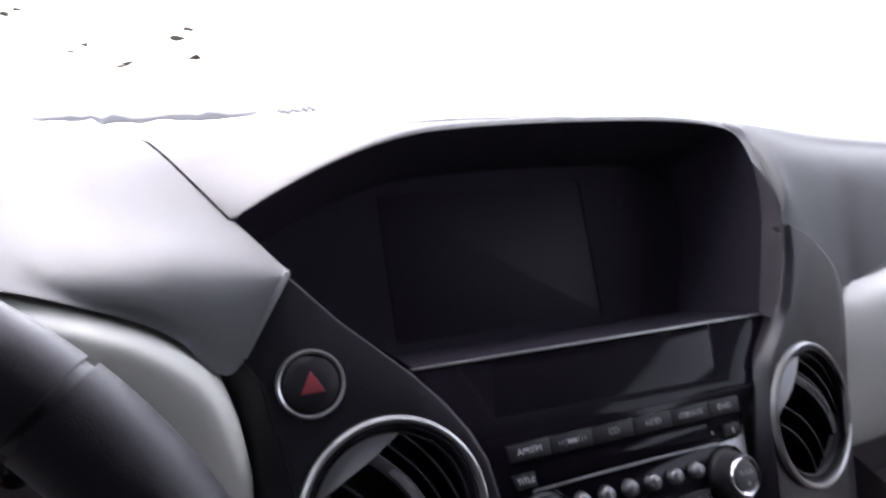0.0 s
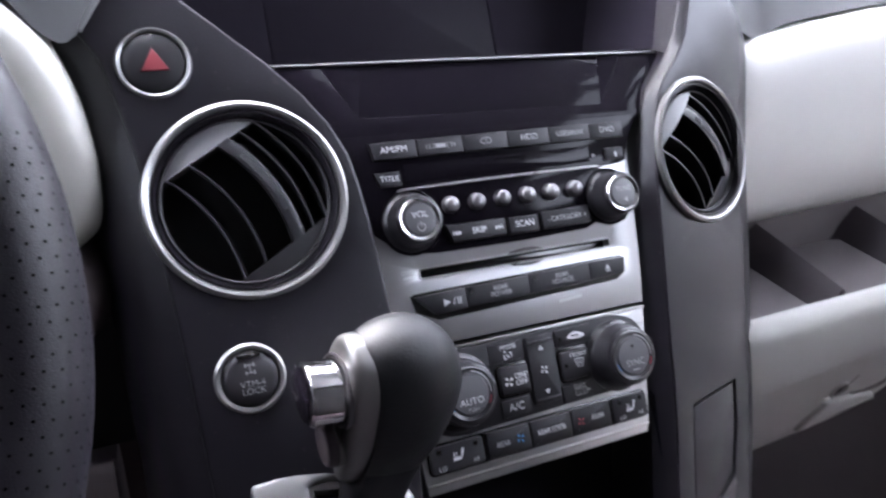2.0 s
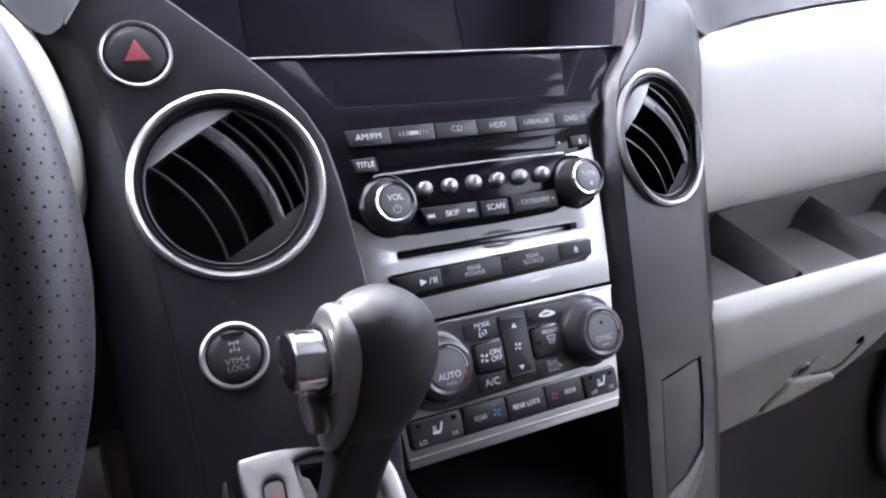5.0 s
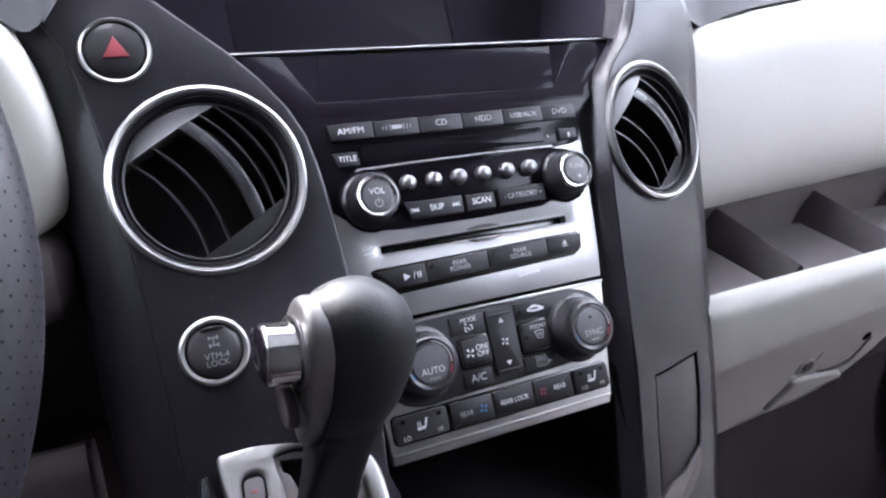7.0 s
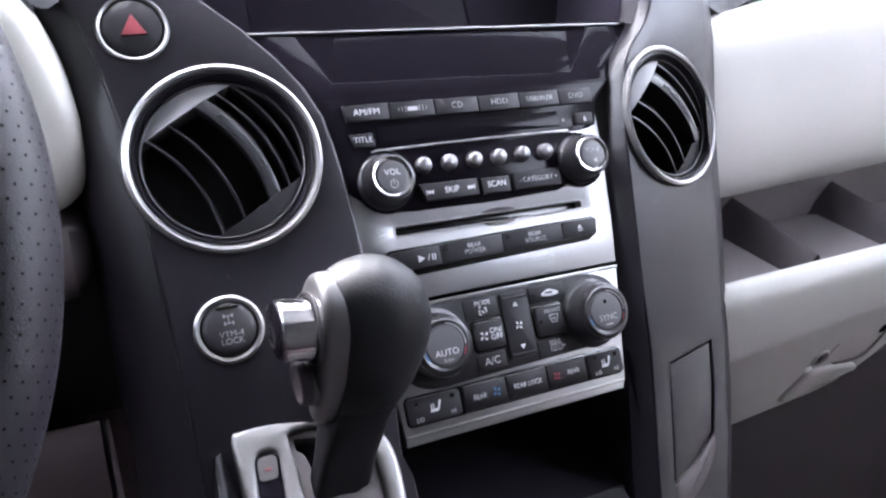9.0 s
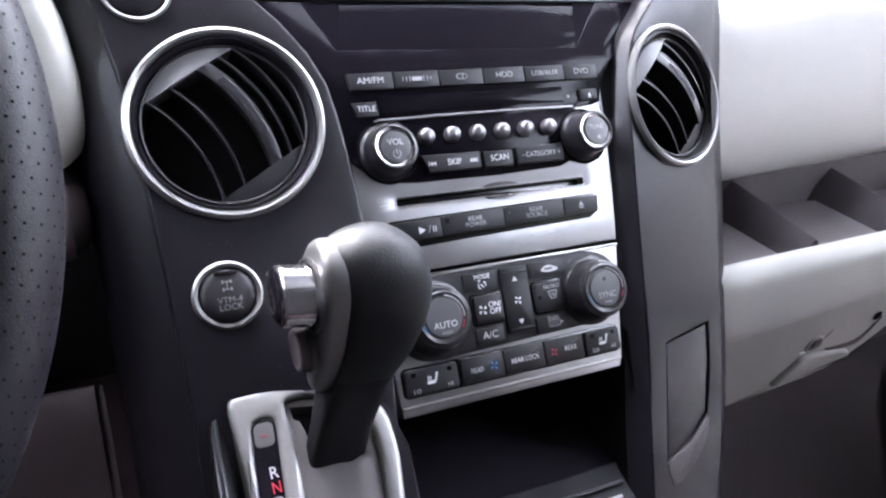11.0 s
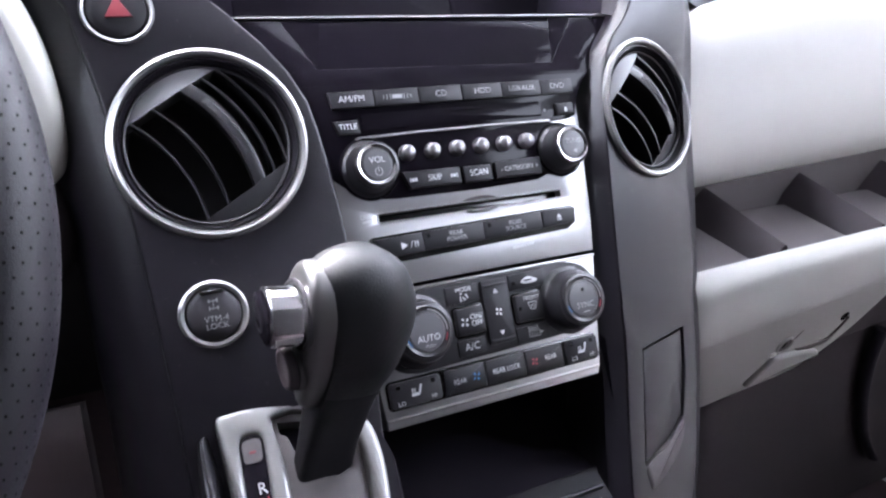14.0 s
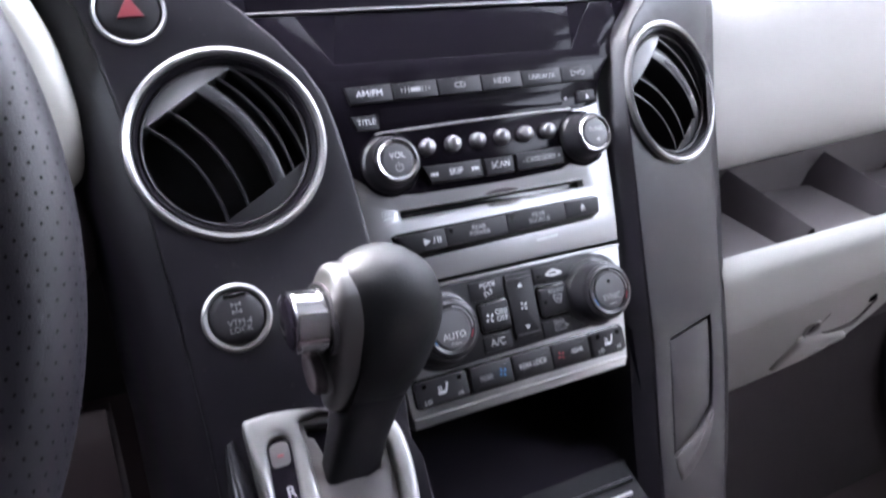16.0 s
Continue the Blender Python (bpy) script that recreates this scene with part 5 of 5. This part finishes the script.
hub = curve([(0.085, 0.045), (0.06, 0.065), (0, 0.072), (-0.06, 0.065), (-0.085, 0.045), (-0.095, 0.0), (-0.08, -0.06), (-0.04, -0.085), (0.04, -0.085), (0.08, -0.06), (0.095, 0.0)], 4)
part("hub", plate(hub, -0.05, -0.005, wp, 0.012, seg=4), DARK, wheel)
for s, nm in ((1, "right_spoke"), (-1, "left_spoke")):
    sp = [(s * 0.080, 0.022), (s * 0.105, 0.0120), (s * 0.135, 0.0095), (s * 0.162, 0.0100), (s * 0.170, -0.020), (s * 0.165, -0.050), (s * 0.130, -0.042), (s * 0.085, -0.040)]
    o = part(nm, plate(sp if area2(sp) > 0 else sp[::-1], -0.030, -0.012, wp, 0.0030, seg=3), DIMMED, wheel, "pale grey spoke")
    for q in range(3):
        part("control_button", plate(rrect(s * 0.112 - 0.012, -0.032 + 0.013 * q, s * 0.112 + 0.012, -0.022 + 0.013 * q, 0.003), -0.014, -0.010, wp, 0.0015), BUTTON, o)
    rest = curve([(s * 0.1700, 0.0300), (s * 0.1630, 0.0180), (s * 0.1560, 0.0060), (s * 0.1470, 0.0005), (s * 0.1450, -0.0200), (s * 0.1470, -0.0450), (s * 0.1560, -0.0580), (s * 0.1660, -0.0660), (s * 0.1760, -0.0300), (s * 0.1780, 0.0000)], 4)
    part("thumb_rest", plate(rest if area2(rest) > 0 else rest[::-1], -0.014, 0.0035, wp, 0.0060, seg=4), LEATHER, wheel, "leather thumb rest where the spoke meets the rim")
sp = [(-0.03, -0.07), (-0.035, -0.175), (0.035, -0.175), (0.03, -0.07)]
part("lower_spoke", plate(sp, -0.035, -0.020, wp, 0.005, seg=3), SATIN, wheel, "silver spoke")
col = thing("steering_column", (-0.4265, 0.0, 0.62), "dark plastic steering column cover behind the wheel", "steering column")
part("cover", loft([[tuple(wp(0.055 * math.cos(2 * math.pi * k / 32), -0.01 + 0.05 * math.sin(2 * math.pi * k / 32), w)) for k in range(32)] for w in (-0.03, -0.06, -0.20)], ring=True, caps=True), DARK, col)


def turned_stalk(profile, y, w):
    """A round lever pointing to the right from the column: places along it and radii."""
    return loft([[tuple(wp(x, y + 0.02 * x + r * math.sin(2 * math.pi * k / 28), w + r * math.cos(2 * math.pi * k / 28))) for k in range(28)] for x, r in profile], ring=True, caps=True)


stalk = part("wiper_stalk", turned_stalk([(0.040, 0.0060), (0.088, 0.0070), (0.095, 0.0100)], 0.037, -0.065), DARK, col, "dark wiper stalk")
part("stalk_end", turned_stalk([(0.0950, 0.0110), (0.0970, 0.0128), (0.1160, 0.0136), (0.1175, 0.0126), (0.1190, 0.0136), (0.1480, 0.0142), (0.1530, 0.0125), (0.1545, 0.0080)], 0.037, -0.065), TRIM, stalk, "satin grey turning end")

# ---- instrument binnacle ----
clu = thing("instrument_cluster", (-0.4265, 0.12, 0.62), "instrument cluster with pale dials and olive grey surround", "instrument cluster")
OUT = [(-0.4265, 0.778), (-0.36, 0.774), (-0.32, 0.763), (-0.29, 0.7500), (-0.267, 0.7390), (-0.251, 0.7270), (-0.236, 0.7080), (-0.2255, 0.6790), (-0.2195, 0.6450), (-0.2205, 0.6220), (-0.2290, 0.6080), (-0.2450, 0.6020), (-0.30, 0.600), (-0.4265, 0.600)]
OUT = OUT + [(-0.853 - x, z) for x, z in OUT[-2:0:-1]]
OUT = curve(OUT, 4)
MID = (-0.4265, 0.675)


def scaled(k, y, dx=0.0):
    return [(MID[0] + (x - MID[0]) * k, y, MID[1] + (z - MID[1]) * (k - dx)) for x, z in OUT]


part("surround", loft([scaled(0.985, 0.12), scaled(1.0, 0.072), scaled(0.994, 0.059), scaled(0.978, 0.051), scaled(0.955, 0.048), scaled(0.92, 0.0475), scaled(0.87, 0.0480), scaled(0.82, 0.0500), scaled(0.78, 0.0550), scaled(0.755, 0.066), scaled(0.745, 0.085), scaled(0.742, 0.115)], ring=True), SURROUND, clu, "olive grey surround", sharp=70)
part("dial_plate", loft([scaled(0.76, 0.110), scaled(0.01, 0.110)], ring=True), DARK, clu)


def face(x, y, z):
    return Vector((x, 0.108 - z, y))


for cx, r in ((-0.332, 0.054), (-0.4265, 0.040), (-0.521, 0.054)):
    d = part("dial", lathe([(r, -0.002), (r, 0.004), (r * 0.95, 0.006), (r * 0.90, 0.002), (r * 0.5, 0.0015), (0, 0.0015)], cx, 0.650, face), DIAL, clu, "pale grey dial with a dark centre")
    part("dial_centre", lathe([(r * 0.46, 0.0016), (r * 0.44, 0.004), (0, 0.004)], cx, 0.650, face), TAUPE, d)
    part("needle_hub", lathe([(0.0075, 0.004), (0.0075, 0.010), (0.005, 0.013), (0, 0.0135)], cx, 0.650, face), GLOSS, d)
    part("needle", plate([(cx - 0.002, 0.6515), (cx - r * 0.82, 0.650 - r * 0.42), (cx - r * 0.80, 0.650 - r * 0.47), (cx + 0.001, 0.648)], 0.006, 0.0085, face, 0.0004), REDPLASTIC, d, "red needle")
    ticks = []
    for a in range(-120, 125, 20):
        q = radians(a)
        ticks.append([(cx + rr * math.sin(qq), 0.650 + rr * math.cos(qq)) for rr, qq in ((r * 0.72, q - 0.03), (r * 0.72, q + 0.03), (r * 0.86, q + 0.025), (r * 0.86, q - 0.025))])
    part("dial_marks", flat(ticks, 0.0026, face), DARK, d)

low = thing("lower_dash_panel", (-0.42, 0.1, 0.50), "taupe plastic panel under the instruments", "dash panel", kind="structure")
prof = curve([(0.052, 0.604), (0.036, 0.596), (0.030, 0.578), (0.036, 0.562), (0.055, 0.552), (0.14, 0.545), (0.14, 0.61)], 4)
part("upper_roll", loft([[(x, y + d, 0.578 + (z - 0.578) * k) for y, z in prof] for x, d, k in ((-0.775, 0, 1), (-0.250, 0, 1), (-0.236, 0.003, 0.92), (-0.228, 0.012, 0.7), (-0.2245, 0.03, 0.3))], ring=True, caps=True), TAUPE, low)
part("knee_panel", along_x(curve([(0.040, 0.478), (0.028, 0.472), (0.024, 0.455), (0.026, 0.40), (0.045, 0.25), (0.10, 0.18), (0.16, 0.18), (0.16, 0.38), (0.07, 0.45)], 4), -0.775, -0.2385), KNEE, low, "taupe knee panel, paler in place of window light")
part("recess", along_x([(0.075, 0.46), (0.075, 0.56), (0.2, 0.56), (0.2, 0.46)], -0.775, -0.226), DARK, low)

# ---- passenger side ----
pad = thing("upper_glove_box", (0.48, 0.1, 0.55), "light grey upper glove box lid with rounded front", "glove box")
prof = curve([(0.100, 0.6945), (0.083, 0.6942), (0.0695, 0.688), (0.0610, 0.666), (0.0565, 0.635), (0.0545, 0.600), (0.0595, 0.564), (0.0695, 0.542), (0.0825, 0.5330), (0.115, 0.531)], 5, closed=False) + [(0.20, 0.531), (0.20, 0.70)]
rows = []
lift_keys = ((0.20, -0.0075), (0.2327, -0.0053), (0.2513, -0.0027), (0.279, 0.0011), (0.3046, 0.0044), (0.3805, 0.0102), (0.48, 0.014), (0.775, 0.020))
for x, k in ((0.1985, 0.80), (0.2010, 0.875), (0.2055, 0.925), (0.2120, 0.962), (0.2200, 0.985), (0.2300, 0.997), (0.2400, 1.0), (0.26, 1.0), (0.28, 1.0), (0.305, 1.0), (0.34, 1.0), (0.38, 1.0), (0.48, 1.0), (0.62, 1.0), (0.775, 1.0)):
    d = max(0, x - 0.20)
    rows.append([(x, 0.13 + (y - 0.13) * k + 0.030 * d, 0.617 + (z - 0.617) * k + 0.026 * d + eased(x, lift_keys) * max(0.0, (z - 0.617) / 0.0775)) for y, z in prof])
part("lid", loft(rows, ring=True, caps=True), LIGHT, pad)
part("gap", along_x([(0.112, 0.685), (0.112, 0.720), (0.22, 0.720), (0.22, 0.685)], 0.215, 0.775, 16, lambda x: (0.030 * max(0, x - 0.20), 0.026 * max(0, x - 0.2) + eased(x, lift_keys))), LED, pad, "dark gap over the lid")
shelf = thing("dash_tray", (0.48, 0.03, 0.49), "open grey storage tray with dividers in the dashboard", "storage tray")
part("back_wall", loft([[(0.18, 0.068, 0.49), (0.775, 0.078, 0.49)], [(0.18, 0.070, 0.512), (0.775, 0.080, 0.516)], [(0.18, 0.082, 0.549), (0.775, 0.092, 0.560)]]), TRAY, shelf)
part("base", along_x([(-0.024, 0.494), (-0.024, 0.502), (0.066, 0.5105), (0.072, 0.508), (0.072, 0.494)], 0.175, 0.775), TRAY, shelf)
for x in (0.283, 0.409, 0.535, 0.661):
    rows = [[(x - 0.004 - (0.014 + 0.16 * (y0 + 0.0185)) * (1 - q), y0, 0.502 + (zz - 0.502) * q) for y0, zz in ((-0.0185, 0.5210), (0.02, 0.5275), (0.062, 0.5350), (0.075, 0.537))] for q in (0, 0.5, 0.96)]
    rows += [[(x - 0.002, y0, zz) for y0, zz in ((-0.0185, 0.5215), (0.02, 0.5281), (0.062, 0.5357), (0.075, 0.5377))]]
    rows += [[(x + 0.0 + 0.006 * (1 - q), y0, 0.502 + (zz - 0.502) * q) for y0, zz in ((-0.0185, 0.5210), (0.02, 0.5275), (0.062, 0.5350), (0.075, 0.537))] for q in (0.96, 0)]
    # Darker than the tray: shade on the sides is put into this colour.
    part("divider", loft(rows), DIVIDER, shelf)
glove = thing("lower_glove_box", (0.48, 0.0, 0.36), "light grey lower glove box with handle and lock", "glove box")
upper = curve([(-0.0205, 0.5172), (-0.0262, 0.5155), (-0.0345, 0.5050), (-0.0378, 0.4850), (-0.0384, 0.4690), (-0.0374, 0.4610)], 5, closed=False)
lower = curve([(-0.0312, 0.4572), (-0.0289, 0.4510), (-0.0230, 0.4300), (-0.0142, 0.4000), (-0.0060, 0.3720), (-0.0010, 0.3575), (0.0060, 0.3500), (0.020, 0.3475)], 5, closed=False)
behind = [(0.06, 0.3470), (0.06, 0.488), (-0.0180, 0.4900)]


def rise(x):
    """The box climbs towards the door."""
    return 0.08 * (x - 0.25)


rows = []
for x, k, m in ((0.176, 0.97, 1), (0.182, 0.985, 1), (0.189, 0.995, 1), (0.196, 1, 1), (0.25, 1, 1), (0.30, 1, 1), (0.35, 1, 1), (0.375, 1, 0.97), (0.395, 1, 0.90), (0.410, 1, 0.81), (0.424, 1, 0.70), (0.436, 1, 0.57), (0.447, 1, 0.43), (0.456, 1, 0.28), (0.462, 1, 0.14), (0.60, 1, 0.10), (0.775, 1, 0.10)):
    r = rise(x)
    row = [(y, z + r * min(1.0, 0.25 + (0.5185 - z) * 13)) for y, z in upper]
    row += [(-0.0335 + (y + 0.0335) * (0.3 + 0.7 * m), 0.4562 + r + (z - 0.4562) * m) for y, z in lower]
    row += [(behind[0][0], 0.4562 + r + (behind[0][1] - 0.4562) * m), behind[1], (behind[2][0], behind[2][1] + r * 0.25)]
    rows.append([(x, 0.03 + (y - 0.03) * k, 0.445 + (z - 0.445) * k) for y, z in row])
part("door", loft(rows, ring=True, caps=True), DIMMED, glove)


def gface(x, z, w):
    """On the sloping lower front of the glove box."""
    return Vector((x, -0.0289 + (0.4510 + rise(x) - z) * 0.294 - w * 0.96, z - w * 0.28))


# The slot's shadow is a darker raised strip; nothing is cut in.
part("finger_slot", plate(curve([(0.3420, 0.4045), (0.3600, 0.4028), (0.3890, 0.4055), (0.3985, 0.4270), (0.4010, 0.4255), (0.3940, 0.4010), (0.3800, 0.3965), (0.3550, 0.3985)], 4), -0.003, 0.0012, gface, 0.0005), TRAY, glove, "finger slot, its shadow set as a darker strip")
scoop = curve([(0.2950, 0.3715), (0.3060, 0.3930), (0.3150, 0.4035), (0.3400, 0.4020), (0.3720, 0.3960), (0.3870, 0.3880), (0.3800, 0.3830), (0.3500, 0.3780), (0.3200, 0.3730)], 4)
part("handle", plate(scoop if area2(scoop) > 0 else scoop[::-1], -0.003, 0.0048, gface, 0.0042, seg=4), DIMMED, glove, "pale grey pull handle")
lk = part("lock", lathe([(0.0098, 0.0), (0.0096, 0.0016), (0.0084, 0.0022), (0.0074, 0.0010)], 0.3195, 0.4165, gface, 32), DIMMED, glove, "round key lock")
part("keyway", lathe([(0.0078, 0.0012), (0.0050, 0.0006), (0, 0.0006)], 0.3195, 0.4165, gface, 24), TRAY, lk)
part("key_slot", plate(rrect(0.3182, 0.4125, 0.3208, 0.4205, 0.0008), 0.0, 0.0009, gface, 0.0002), PRICK, lk)
part("catch", plate(rrect(0.3060, 0.4045, 0.3150, 0.4090, 0.0020), -0.002, 0.0022, gface, 0.0010), LIGHT, glove, "small pale catch under the lock")
part("panel_line", plate([(0.3270, 0.4140), (0.3284, 0.4140), (0.3352, 0.4300), (0.3338, 0.4300)], -0.002, 0.0006, gface, 0.0002), TRAY, glove)
part("screw_hole", lathe([(0.0050, 0.0010), (0.0042, 0.0018), (0, 0.0014)], 0.3900, 0.4330, gface, 20), PRICK, glove)
end = thing("lower_end_panel", (0.58, 0.03, 0.42), "dark brown-grey plastic panel below the dashboard by the door", "dash panel", kind="structure")
rows = []
for x in (0.375, 0.45, 0.55, 0.65, 0.775):
    r = rise(x)
    rows.append([(x, y, z + r) for y, z in ((0.0, 0.455), (0.002, 0.400), (0.006, 0.366), (0.012, 0.358), (0.03, 0.356), (0.058, 0.356), (0.058, 0.455))])
part("panel", loft(rows, ring=True, caps=True), DIVIDER, end)

# ---- footwells ----
tagged(part("footwell_panel", box(0.06, 0.06, 0.03, 0.775, 0.10, 0.50), SHADEDCARPET, None), "dark passenger footwell panel", "footwell", kind="structure")
tagged(part("footwell_panel", box(-0.775, 0.20, 0.03, -0.09, 0.24, 0.60), CARPET, None), "dark driver footwell panel", "footwell", kind="structure")
seal = thing("door_seal", (0.62, 0.05, 0.2), "black rubber seal strip at the edge of the footwell", "door seal")
line = curve([(0.600, 0.050, 0.330), (0.597, 0.050, 0.294), (0.603, 0.050, 0.255), (0.616, 0.050, 0.215), (0.645, 0.050, 0.160), (0.690, 0.050, 0.105)], 6, closed=False)
part("strip", loft([[(x + 0.008 * math.cos(t), y + 0.008 * math.sin(t), z) for t in [k * math.pi / 6 for k in range(12)]] for x, y, z in line], ring=True, caps=True), DEEP, seal)
scr = thing("navigation_screen", tuple(stack(0, 0.18, -0.09)), "dark switched-off screen inside the hooded recess", "screen")
part("bezel", plate(rrect(-0.128, 0.131, 0.130, 0.246, 0.006), -0.02, 0.0, lambda u, v, w: stack(u, v, w - 0.0835), 0.002), LINING, scr)
part("glass", plate(rrect(-0.112, 0.138, 0.050, 0.240, 0.003), -0.002, 0.0030, lambda u, v, w: stack(u, v, w - 0.0835), 0.0008), SCREEN, scr, "dark screen glass")
part("side_post", plate(rrect(0.0508, 0.138, 0.0545, 0.240, 0.001), -0.002, 0.0034, lambda u, v, w: stack(u, v, w - 0.0835), 0.0006), LINING, scr)
# Bump added where a small reflection sits; not a known part.
part("reflection_dot", lathe([(0.0060, -0.0010), (0.0055, 0.0018), (0.0035, 0.0030), (0, 0.0034)], 0.0835, 0.2235, lambda u, v, w: stack(u, v, w - 0.0835), 24), SCREEN, scr, "small round bump standing in for a reflection")
